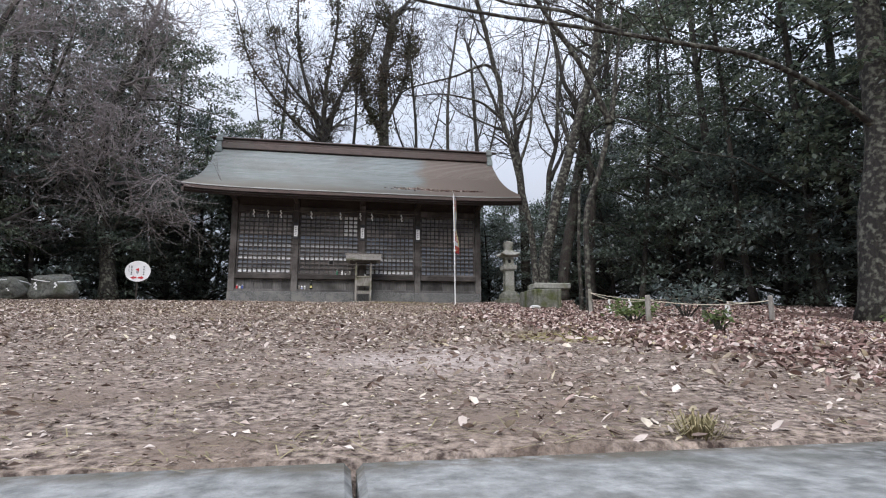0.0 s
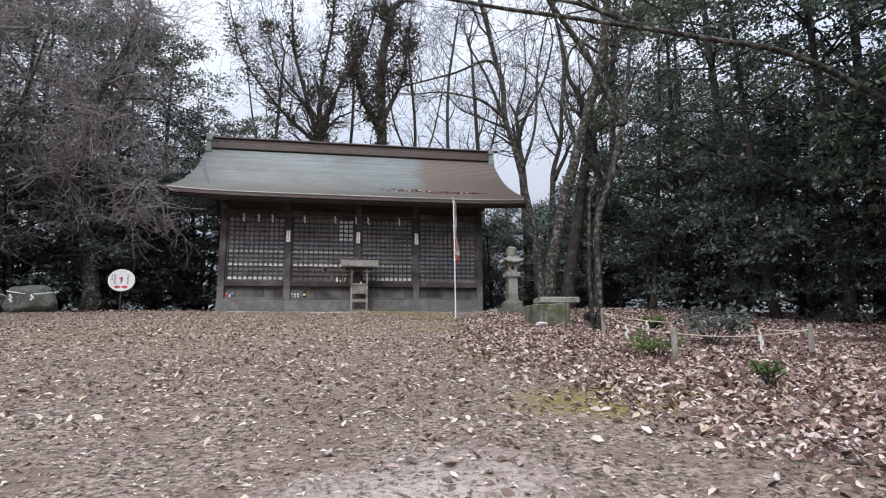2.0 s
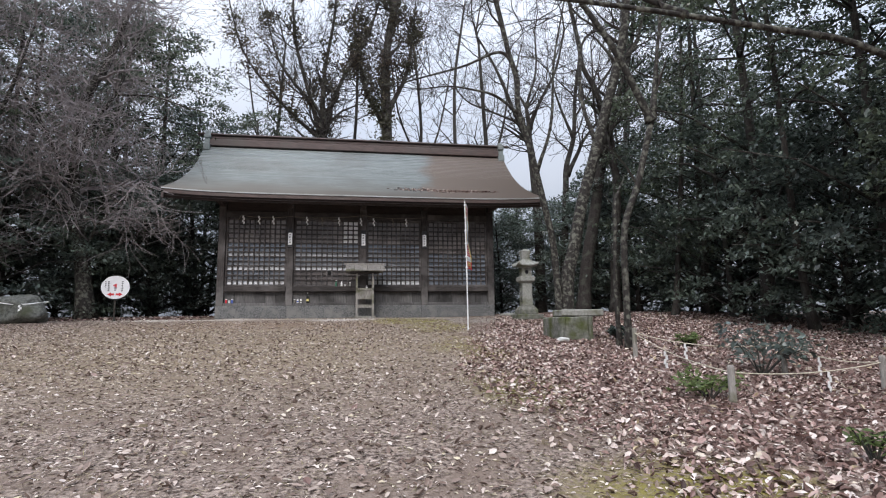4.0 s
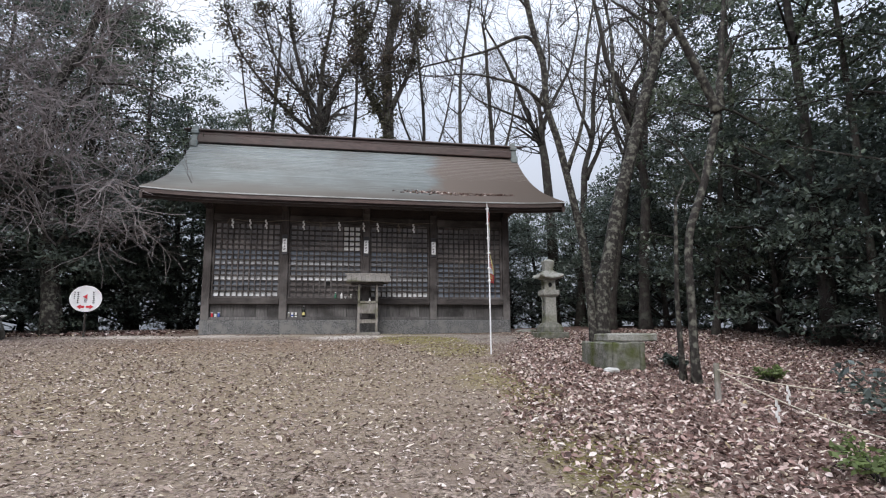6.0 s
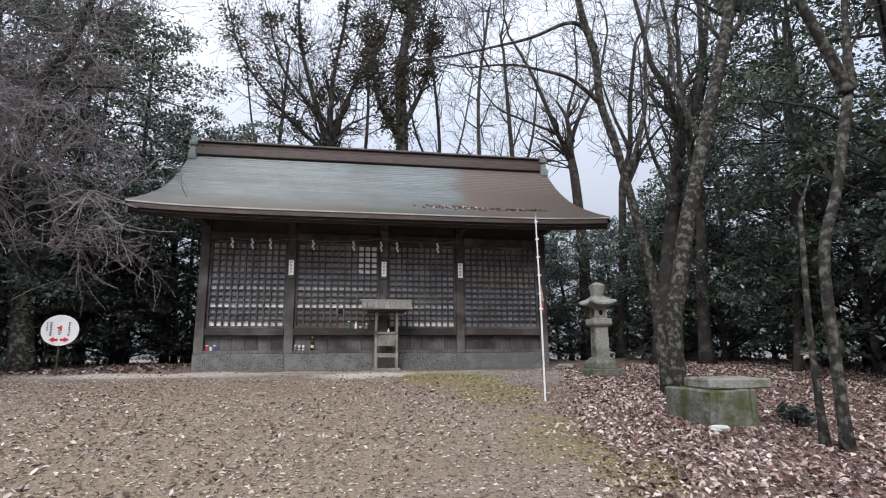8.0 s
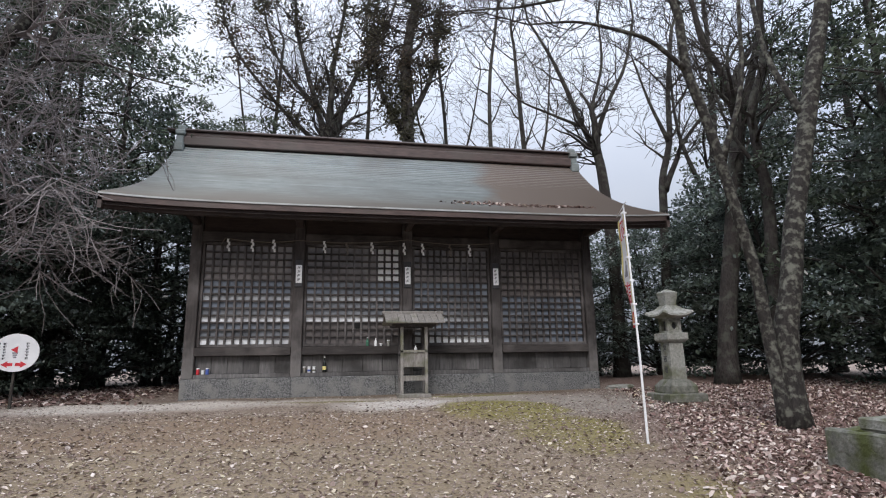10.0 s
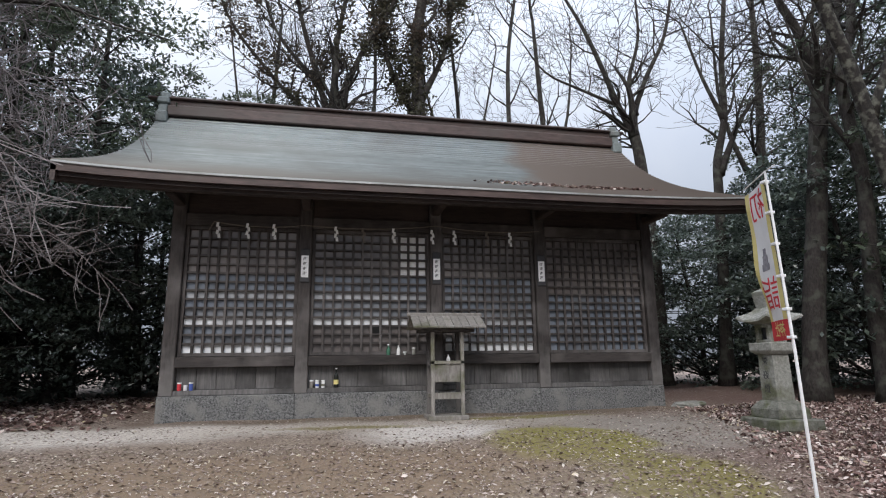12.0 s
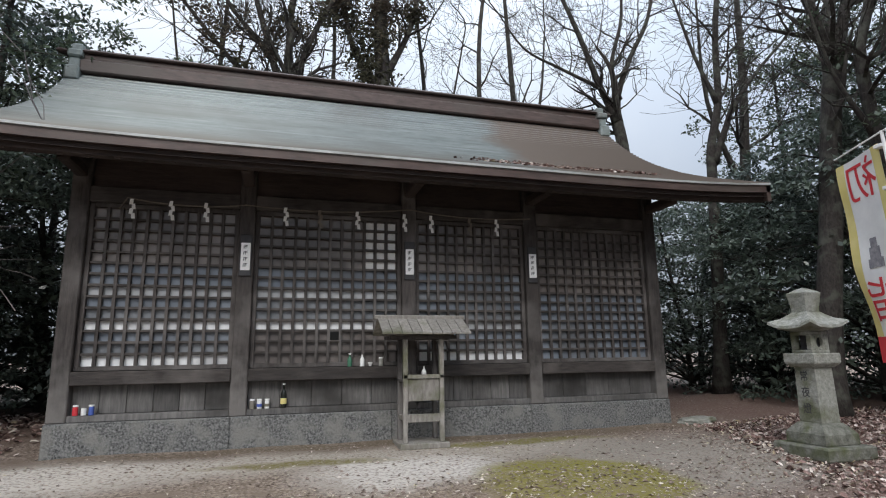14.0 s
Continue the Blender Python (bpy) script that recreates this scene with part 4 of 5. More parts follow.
bare_tree(46, "dark leafless tree with an upright trunk in the wood", [(9.5, 17.8, G(9.5, 17.8)), (9.6, 17.9, 4.0), (9.8, 17.9, 6.4), (9.72, 17.9, 7.5), (9.7, 17.9, 8.7), (10.2, 17.9, 10.0), (10.4, 17.9, 12.6)], 0.17, 0.07, [([(9.78, 17.9, 7.0), (9.1, 18.0, 8.2), (8.8, 18.1, 9.8)], 0.06, 0.02)], 6, 2.2, 3, 5, 0.3, BARK, BARK, 0.5)
bare_tree(48, "leafless tree with curving dark limbs beside the hall", [(9.2, 21.5, G(9.2, 21.5)), (9.4, 21.5, 5.0), (9.55, 21.5, 7.3), (9.62, 21.5, 8.2), (9.97, 21.5, 9.4), (10.09, 21.5, 11.0), (10.4, 21.5, 12.9)], 0.16, 0.06, [([(9.62, 21.5, 7.8), (10.1, 21.5, 8.7), (10.4, 21.5, 9.3), (11.23, 21.5, 10.3), (12.3, 21.5, 11.4)], 0.10, 0.03), ([(9.97, 21.5, 9.3), (9.5, 21.6, 10.6), (9.1, 21.7, 12.2)], 0.07, 0.025)], 6, 2.6, 3, 5, 0.3, BARK, BARK, 0.5)
# slim dark trunks standing in the wood
for n, (x, y, lean, h) in enumerate(((11.0, 11.9, -0.5, 8.0), (10.3, 15.9, 0.8, 8.5), (10.9, 7.6, 0.6, 7.5))):
    bare_tree(80 + n, "slim dark trunk standing in the shady wood", [(x, y, G(x, y)), (x + lean * 0.3, y + 0.1, 3.6), (x + lean * 0.7, y, 2 + h * 0.6), (x + lean, y, 2 + h)], 0.10, 0.045, (), 3, 1.6, 2, 4, 0.3, BARK, BARK, 0.55)
# grey lichened cherry by the round sign
bare_tree(51, "old cherry tree with grey lichened bark and fine twigs", [(-6.27, 19.3, G(-6.27, 19.3)), (-6.45, 19.2, 4.13), (-6.7, 19.2, 5.47), (-6.85, 19.2, 6.69), (-6.7, 19.2, 8.92), (-6.12, 19.2, 10.28), (-5.72, 19.2, 11.7)], 0.25, 0.09,
          [([(-6.83, 19.2, 7.1), (-6.37, 19.2, 8.29), (-5.82, 19.2, 9.31), (-5.54, 19.2, 10.34), (-5.2, 19.1, 11.3)], 0.085, 0.03), ([(-5.84, 19.2, 9.2), (-4.73, 19.1, 9.15), (-3.83, 19.0, 8.85), (-2.92, 18.9, 8.6)], 0.04, 0.012, True), ([(-6.5, 19.2, 4.2), (-6.1, 19.1, 5.0), (-5.75, 19.0, 5.45)], 0.07, 0.03), ([(-6.85, 19.2, 6.4), (-7.8, 19.0, 8.2), (-8.8, 18.6, 10.0)], 0.1, 0.03), ([(-6.8, 19.2, 5.4), (-7.7, 18.6, 6.2), (-8.6, 17.8, 6.6)], 0.08, 0.02)], 16, 2.3, 3, 8, 0.05, LICHEN, PINK_TWIG, 0.2, 0, 1.0, 0.0065)
bare_tree(52, "leafless cherry with a veil of fine grey twigs", [(-9.6, 18.0, G(-9.6, 18.0)), (-9.4, 18.0, 4.5), (-9.0, 18.0, 7.5), (-9.2, 18.0, 11.0)], 0.2, 0.06, [([(-9.2, 18.0, 6.0), (-8.0, 17.6, 8.0), (-7.2, 17.2, 10.2)], 0.09, 0.03), ([(-9.4, 18.0, 5.0), (-10.4, 17.6, 7.5), (-11.0, 17.2, 10.0)], 0.09, 0.03)], 12, 2.4, 3, 8, 0.12, LICHEN, PINK_TWIG, 0.3, 0, 1.0, 0.0065)
bare_tree(53, "leafless cherry with long reaching boughs", [(-8.6, 13.2, G(-8.6, 13.2)), (-8.3, 13.3, 4.0), (-7.6, 13.6, 6.6), (-7.2, 14.0, 8.8), (-6.8, 14.4, 10.6)], 0.2, 0.05, [([(-7.8, 13.5, 6.2), (-8.2, 13.9, 8.6), (-7.9, 14.2, 11.0)], 0.09, 0.03)], 9, 2.0, 3, 5, 0.1, LICHEN, PINK_TWIG, 0.45, 0, 1.0)
# behind the hall
bare_tree(61, "tall leafless tree fanning into many upright limbs", [(-0.2, 29.2, 1.8), (-0.2, 29.2, 7.0), (-0.16, 29.0, 11.8)], 0.34, 0.22,
          [([(-0.2, 29.0, 11.4), (-1.4, 29.0, 12.4), (-2.6, 29.0, 13.7), (-4.1, 29.0, 15.8), (-4.9, 28.9, 18.6)], 0.12, 0.03), ([(-0.2, 29.0, 11.6), (0.8, 29.0, 14.6), (2.1, 29.0, 17.1), (2.9, 29.0, 20.0)], 0.14, 0.04), ([(-0.2, 29.0, 11.6), (-0.9, 29.0, 14.0), (-1.6, 29.0, 16.8), (-1.8, 29.0, 20.5)], 0.15, 0.04), ([(-0.16, 29.0, 11.8), (-0.1, 29.2, 15.0), (0.4, 29.2, 18.5), (0.3, 29.2, 21.5)], 0.14, 0.04), ([(-0.7, 29.0, 13.2), (-2.4, 29.4, 15.6), (-3.2, 29.6, 18.5)], 0.10, 0.03)], 16, 2.8, 3, 6, 0.4, BARK, BARK, 0.6, 6)
bare_tree(62, "leaning tree thickly wrapped in ivy behind the hall", [(3.3, 29.4, 1.8), (3.2, 29.4, 8.0), (3.1, 29.4, 12.5), (3.05, 29.4, 16.0), (3.6, 29.4, 19.5)], 0.40, 0.18, [([(3.1, 29.4, 13.0), (4.2, 29.4, 15.5), (4.6, 29.4, 18.5)], 0.15, 0.052), ([(3.1, 29.4, 12.2), (1.9, 29.4, 14.6), (1.6, 29.4, 18.0)], 0.15, 0.052)], 9, 2.4, 3, 5, 0.35, BARK, BARK, 0.4, 20)
bare_tree(63, "slim straight leafless tree behind the hall", [(6.75, 29.2, 1.6), (6.75, 29.2, 8.0), (6.7, 29.2, 14.5), (7.2, 29.2, 18.5)], 0.14, 0.06, (), 11, 2.6, 3, 5, 0.35, BARK, BARK, 0.45)
bare_tree(64, "tall leafless tree with spreading forks beside the hall's gable", [(9.4, 24.4, 1.9), (9.42, 24.4, 6.0), (9.26, 24.4, 9.0), (9.12, 24.4, 10.1)], 0.24, 0.15, [([(9.12, 24.4, 10.0), (8.65, 24.4, 11.0), (8.0, 24.4, 12.7), (7.5, 24.4, 13.8), (6.8, 24.4, 15.0)], 0.12, 0.04), ([(9.12, 24.4, 10.0), (9.23, 24.4, 10.9), (9.73, 24.4, 12.1), (10.5, 24.4, 13.6), (11.0, 24.4, 15.6)], 0.12, 0.04), ([(9.21, 24.4, 10.7), (9.07, 24.4, 11.8), (9.55, 24.4, 13.5), (9.56, 24.4, 15.5)], 0.09, 0.03), ([(8.65, 24.4, 11.0), (7.35, 24.4, 11.45), (6.26, 24.4, 11.9), (5.49, 24.4, 12.9)], 0.06, 0.02)], 4, 2.4, 3, 6, 0.3, BARK, BARK, 0.7)
bare_tree(65, "leafless tree with fine upper branches behind the hall", [(8.8, 30.5, 1.5), (8.9, 30.5, 8.0), (8.6, 30.5, 14.0), (8.4, 30.5, 18.0)], 0.2, 0.07, [([(8.8, 30.5, 10.0), (9.8, 30.5, 13.5), (10.2, 30.5, 17.0)], 0.1, 0.03)], 8, 2.8, 3, 5, 0.35, BARK, BARK, 0.4)
bare_tree(67, "leafless tree with fine twigs far behind the hall", [(-3.0, 31.5, 1.4), (-3.0, 31.5, 8.0), (-2.6, 31.5, 13.0), (-2.4, 31.5, 17.0)], 0.16, 0.06, [([(-2.8, 31.5, 10.0), (-3.8, 31.5, 13.0), (-4.4, 31.5, 17.0)], 0.08, 0.03)], 9, 2.8, 3, 5, 0.35, BARK, BARK, 0.4)
bare_tree(68, "leafless tree with upright branches far behind the hall", [(4.9, 31.5, 1.4), (4.9, 31.5, 8.0), (5.2, 31.5, 13.0), (4.8, 31.5, 18.0)], 0.16, 0.06, [([(5.0, 31.5, 10.0), (6.2, 31.5, 13.0), (7.0, 31.5, 17.0)], 0.08, 0.03), ([(5.1, 31.5, 11.0), (3.9, 31.5, 14.0), (3.4, 31.5, 18.0)], 0.08, 0.03)], 9, 2.8, 3, 5, 0.35, BARK, BARK, 0.4)
bare_tree(69, "slim leafless tree far behind the hall", [(1.3, 32.0, 1.2), (1.3, 32.0, 9.0), (1.6, 32.0, 15.0), (1.4, 32.0, 20.0)], 0.15, 0.05, (), 10, 2.6, 3, 5, 0.35, BARK, BARK, 0.45)
bare_tree(66, "leafless tree over the wood's edge", [(13.6, 24.5, 1.8), (13.5, 24.5, 7.0), (14.0, 24.5, 12.0), (14.2, 24.5, 16.0)], 0.24, 0.08, [([(13.6, 24.5, 8.0), (12.4, 24.4, 11.0), (12.2, 24.2, 14.5)], 0.11, 0.03)], 8, 2.8, 3, 5, 0.3, BARK, BARK, 0.4)


# ---- small plants ----
def shrub(x, y, width, height, leaves, size, label, material=LEAF_LIGHT, seed=1):
    rng = random.Random(seed)
    z = surface(x, y)
    plant = thing("shrub", label, "shrub", "small shrubs in the leaf litter", at=(x, y, z - 0.01))
    v, f, centres = [], [], []
    for k in range(9):
        a = rng.uniform(0, 2 * math.pi)
        tip = Vector((math.cos(a) * width * rng.uniform(0.3, 1), math.sin(a) * width * rng.uniform(0.3, 1), height * rng.uniform(0.5, 1)))
        link("stem", *tube([(0, 0, -0.02), tip * 0.5 + Vector((0, 0, 0.1 * height)), tip], [0.012, 0.009, 0.004], 4), BARK, plant)
        centres += [tip, tip * 0.75]
    lv, lf = leaf_cloud(rng, centres, leaves, width * 0.22, size)
    lv[:, 2] = np.maximum(lv[:, 2], 0.03)
    cloud_object("foliage", lv, lf, material, plant)


shrub(4.92, 6.82, 0.30, 0.30, 20, 0.07, "low bright green shrub by the rope fence", LEAF_LIGHT, 2)
shrub(4.74, 4.85, 0.15, 0.24, 9, 0.055, "small spindly green seedling in dead leaves", LEAF_LIGHT, 3)
shrub(6.45, 7.95, 0.60, 0.62, 24, 0.10, "leafy dark green bush inside the rope fence", LEAF_BUSH, 4)
shrub(6.35, 11.6, 0.24, 0.24, 14, 0.10, "low green plant at the foot of the dead tree", LEAF, 5)
shrub(6.9, 10.2, 0.2, 0.25, 16, 0.09, "small green seedling among the dead leaves", LEAF_LIGHT, 6)
shrub(8.6, 6.2, 0.3, 0.2, 24, 0.08, "low green plant at the foot of the big tree", LEAF_LIGHT, 7)


def grass_tuft(x, y):
    rng = random.Random(9)
    z = surface(x, y)
    v, f = [], []
    for k in range(150):
        a, r = rng.uniform(0, 6.283), rng.uniform(0, 0.05)
        h, out = rng.uniform(0.02, 0.075), rng.uniform(0.02, 0.11)
        p = Vector((x + r * math.cos(a), y + r * math.sin(a), z - 0.01))
        q = p + Vector((math.cos(a) * out * 0.5, math.sin(a) * out * 0.5, h))
        t = p + Vector((math.cos(a) * out, math.sin(a) * out, h * 0.8))
        s = Vector((-math.sin(a), math.cos(a), 0)) * 0.0022
        b0 = len(v)
        v += [p - s, p + s, q + s, q - s, t]
        f += [(b0, b0 + 1, b0 + 2, b0 + 3), (b0 + 3, b0 + 2, b0 + 4)]
    tagged(link("grass_tuft", v, f, GRASS), "tuft of yellowing grass at the stone edge", "grass", kind="stuff")


grass_tuft(2.02, 1.31)


# ---- leaf litter ----
def edge_x(y):
    """The line east of which dead leaves lie thick."""
    pts = [(1.2, 3.6), (4.8, 3.2), (8.6, 2.8), (12.8, 4.0), (13.9, 4.5), (17.0, 5.8), (20.0, 6.6), (30.0, 7.5)]
    for (ya, xa), (yb, xb) in zip(pts, pts[1:]):
        if y <= yb:
            return xa + (xb - xa) * (y - ya) / (yb - ya)
    return 7.5


def blocked(x, y):
    return (5.2 < x < 5.95 and 11.6 < y < 12.7) or (X0 - 0.05 < x < X1 + 0.05 and y > 18.9) or (y < 1.24 and x < 3.7)


def litter(name, label, count, spot, size, curl, material, seed):
    """Fallen leaves: each a leaf blade folded along its midrib, lying on the ground."""
    rng = random.Random(seed)
    v, f = [], []
    while count > 0:
        x, y = spot(rng)
        if blocked(x, y) or (name != "leaf_litter" and ((y > 15.4 and rng.random() < 0.8) or noise.noise(Vector((x * 0.8, y * 0.5, 7.3))) < rng.uniform(-0.45, 0.2))):
            continue
        count -= 1
        s = size * rng.uniform(0.5, 1.35) * min(1.0, 0.5 + y / 8)
        a, w = rng.uniform(0, 6.283), rng.uniform(0.16, 0.36)
        z = surface(x, y) + rng.uniform(0.004, 0.022)
        m = Matrix.Translation((x, y, z)) @ Euler((rng.gauss(0, curl), rng.gauss(0, curl), a)).to_matrix().to_4x4()
        c = s * rng.uniform(0.02, 0.30)
        b0 = len(v)
        v += [m @ Vector(q) for q in ((-s / 2, 0, c * 0.4), (-s * 0.1, s * w, c), (s * 0.28, s * w * 0.7, c), (s / 2, 0, c * 0.3), (s * 0.28, -s * w * 0.7, c), (-s * 0.1, -s * w, c), (0, 0, 0))]
        f += [(b0, b0 + 6, b0 + 1), (b0 + 1, b0 + 6, b0 + 2), (b0 + 2, b0 + 6, b0 + 3), (b0 + 3, b0 + 6, b0 + 4), (b0 + 4, b0 + 6, b0 + 5), (b0 + 5, b0 + 6, b0)]
    tagged(link(name, v, f, material), label, "leaves", kind="stuff")


def thick_spot(rng):
    y = 1.3 + 17.5 * rng.random() ** 1.25
    return edge_x(y) + abs(rng.gauss(0, 1)) * 0.5 - 0.5 * rng.random() + (rng.random() ** 1.2) * (12.5 - edge_x(y)), y


def thin_spot(rng):
    y = 1.25 + 15.5 * rng.random() ** 1.15
    return rng.uniform(-7.5, edge_x(y) + 0.5), y


def west_spot(rng):
    return rng.uniform(-11.0, -3.6) + rng.gauss(0, 0.4), rng.uniform(18.5, 24.0)


litter("leaf_litter", "thick pinkish-brown dead leaves over the ground", 56000, thick_spot, 0.066, 0.55, DRY, 71)
litter("scattered_leaves", "scattered dry brown leaves on bare earth", 8000, thin_spot, 0.062, 0.45, CRUMB, 72)
litter("leaf_litter", "dark dead leaves under the trees by the sign", 7000, west_spot, 0.10, 0.35, DRY, 73)
litter("large_leaves", "a few large curled leaves lying on earth", 80, thin_spot, 0.10, 0.45, DRY, 75)


def crumbs(name, label, count, spot, least, most, seed):
    """Fine broken litter, single flat flakes that lie on the ground."""
    rng = random.Random(seed)
    v, f = [], []
    for k in range(count):
        x, y = spot(rng)
        if blocked(x, y) or (y > 16.9 and x < edge_x(y) - 0.8 and rng.random() < 0.8):
            continue
        a, s, w = rng.uniform(0, 6.283), rng.uniform(least, most) * min(1.0, 0.4 + y / 11), rng.uniform(0.2, 0.5)
        ca, sa, z = math.cos(a) * s / 2, math.sin(a) * s / 2, surface(x, y) + 0.003
        t1, t2 = rng.uniform(0, 0.35) * s, rng.uniform(0, 0.35) * s
        b0 = len(v)
        v += [(x - ca, y - sa, z), (x + sa * w, y - ca * w, z + t1), (x + ca, y + sa, z + 0.1 * s), (x - sa * w, y + ca * w, z + t2)]
        f.append((b0, b0 + 1, b0 + 2, b0 + 3))
    tagged(link(name, v, f, CRUMB), label, "leaves", kind="stuff")


def floor_spot(rng):
    y = 1.25 + 17.5 * rng.random() ** 1.05
    return min(rng.uniform(-8.0, edge_x(y) + 1.5), rng.gauss(edge_x(y), 4)) if rng.random() < 0.5 else rng.uniform(-8.5, edge_x(y) + 1.5) + rng.gauss(0, 0.6), y


crumbs("leaf_crumbs", "fine crumbs of dry leaf on bare earth", 125000, floor_spot, 0.018, 0.064, 74)
crumbs("leaf_crumbs", "broken bits of dead leaf among thick litter", 45000, thick_spot, 0.02, 0.07, 76)


def straws(count):
    rng = random.Random(77)
    v, f = [], []
    for k in range(count):
        x, y = thin_spot(rng)
        if blocked(x, y):
            continue
        a, s = rng.uniform(0, 6.283), rng.uniform(0.03, 0.15)
        z = surface(x, y) + 0.006
        d, e = Vector((math.cos(a), math.sin(a), rng.uniform(-0.05, 0.2))) * s, Vector((-math.sin(a), math.cos(a), 0)) * 0.0018
        p, b0 = Vector((x, y, z)), len(v)
        v += [p - e, p + e, p + d + e, p + d - e]
        f.append((b0, b0 + 1, b0 + 2, b0 + 3))
    tagged(link("dry_grass", v, f, GRASS), "dry straw and pine needles strewn on earth", "dry grass", kind="stuff")


straws(24000)


# ---- small wooden offering stand ----
def offering_stand():
    stand = thing("offering_stand", "weathered wooden offering stand with a little plank roof", "offering stand", at=(1.74, 18.55, surface(1.74, 18.55)))
    o = Vector(stand.location)

    def put(name, bm, m=GREYWOOD, parent=stand, label=""):
        ob = part(name, bm, m, parent, label)
        if parent is stand:
            ob.matrix_local = Matrix.Translation(-o)
        return ob

    g = 2.315
    put("base_board", box(1.42, 2.06, 18.30, 18.82, g - 0.03, g + 0.04, 0.008))
    for x in (1.47, 1.95):
        put("leg", box(x, x + 0.06, 18.36, 18.42, g + 0.04, 3.64, 0.006))
        put("leg", box(x, x + 0.06, 18.70, 18.76, g + 0.04, 3.64, 0.006), WOOD)
    put("rail", box(1.53, 1.95, 18.37, 18.41, 2.60, 2.70, 0.005), GREYWOOD)
    put("rail", box(1.47, 2.01, 18.36, 18.42, 3.14, 3.19, 0.005), GREYWOOD)
    put("front_panel", box(1.532, 1.948, 18.385, 18.405, 2.86, 3.135, 0.003), GREYWOOD, label="grey board front")
    put("shelf", box(1.47, 2.01, 18.42, 18.76, 3.10, 3.13, 0.004), WOOD)
    for x in (1.48, 1.96):
        put("side_rail", box(x, x + 0.04, 18.42, 18.70, 2.62, 2.68, 0.004), GREYWOOD)
    put("roof_beam", box(1.30, 2.18, 18.34, 18.40, 3.64, 3.69, 0.005), WOOD)
    put("roof_beam", box(1.30, 2.18, 18.72, 18.78, 3.64, 3.69, 0.005), WOOD)
    roof = put("roof", box(1.12, 2.36, 18.52, 18.60, 3.90, 3.96, 0.012), GREYWOOD, label="bleached plank roof with a ridge board")
    for side in (-1, 1):
        for k in range(9):
            x = 1.16 + k * 0.13
            y0, y1 = 18.56 + side * 0.03, 18.56 + side * 0.40
            v = [(x + 0.004, y0, 3.90), (x + 0.126, y0, 3.90), (x + 0.126, y1, 3.70), (x + 0.004, y1, 3.70)]
            v += [(a, b2, c + 0.02) for a, b2, c in v]
            link("roof_plank", v, [(0, 1, 2, 3), (7, 6, 5, 4), (0, 4, 5, 1), (1, 5, 6, 2), (2, 6, 7, 3), (3, 7, 4, 0)], GREYWOOD, roof)


offering_stand()


# ---- stone lantern ----
def stone_lantern():
    x, y = 6.22, 16.68
    z = surface(x, y)
    lan = thing("stone_lantern", "tall grey stone lantern with mossy stepped base", "stone lantern", at=(x, y, z - 0.02))
    lan.scale = (0.9, 0.9, 1.0)
    q = math.pi / 4
    r2 = math.sqrt(2)

    def block(name, profile, m, label="", sides=4):
        v, f = lathe([(r * r2, h) for r, h in profile], sides, q)
        return link(name, v, f, m, lan, label)

    block("base_step", [(0.39, 0.0), (0.405, 0.02), (0.405, 0.135), (0.39, 0.155)], MOSSY, "moss-covered lower step")
    block("base_step", [(0.285, 0.157), (0.29, 0.17), (0.285, 0.28), (0.215, 0.36), (0.175, 0.395)], MOSSY, "mossy upper step")
    block("shaft", [(0.158, 0.396), (0.160, 0.41), (0.150, 1.03), (0.147, 1.04)], LANTERN)
    block("platform", [(0.175, 1.041), (0.225, 1.085), (0.232, 1.10), (0.232, 1.195), (0.222, 1.21)], LANTERN)
    # fire box: square openings, but a round one in the south face
    for sx in (-1, 1):
        for sy in (-1, 1):
            part("fire_box_pillar", box(sx * 0.118 - 0.036, sx * 0.118 + 0.036, sy * 0.118 - 0.036, sy * 0.118 + 0.036, 1.251, 1.425, 0.006), LANTERN, lan)
    part("fire_box_floor", box(-0.155, 0.155, -0.155, 0.155, 1.211, 1.250, 0.005), LANTERN, lan)
    part("fire_box_top", box(-0.155, 0.155, -0.155, 0.155, 1.426, 1.47, 0.005), LANTERN, lan)
    # solid core in ink colour stands in for the shade of the hollow
    part("fire_box_core", box(-0.075, 0.075, -0.075, 0.075, 1.251, 1.425, 0), INK, lan, "dark core painted for the shade inside")
    v, f = [], []
    for k in range(20):
        a = 2 * math.pi * (k + 0.5) / 20
        c, t = math.cos(a), math.sin(a)
        m = 1 / max(abs(c), abs(t))
        for dy in (-0.150, -0.120):
            v += [(0.0815 * c * m, dy, 1.338 + 0.0865 * t * m), (0.056 * c, dy, 1.338 + 0.062 * t)]
    for k in range(20):
        a, b2 = 4 * k, 4 * ((k + 1) % 20)
        f += [(a, b2, b2 + 1, a + 1), (a + 2, a + 3, b2 + 3, b2 + 2), (a + 1, b2 + 1, b2 + 3, a + 3), (a, a + 2, b2 + 2, b2)]
    link("window_plate", v, f, LANTERN, lan, "stone face with a round opening")
    # roof with upturned corners
    v, f, n = [], [], 4
    rows = [(0.13, 1.71), (0.18, 1.665), (0.26, 1.605), (0.385, 1.54), (0.395, 1.505), (0.20, 1.471)]
    for r, h in rows:
        for k in range(4 * n):
            s, u = divmod(k, n)
            a, b2 = ((1, -1), (1, 1), (-1, 1), (-1, -1))[s], ((1, 1), (-1, 1), (-1, -1), (1, -1))[s]
            w = u / n
            px, py = a[0] * (1 - w) + b2[0] * w, a[1] * (1 - w) + b2[1] * w
            lift = 0.07 * (abs(2 * w - 1) ** 2.5) * (r / 0.40) ** 2
            v.append((px * r * 0.86, py * r * 0.86, h + lift))
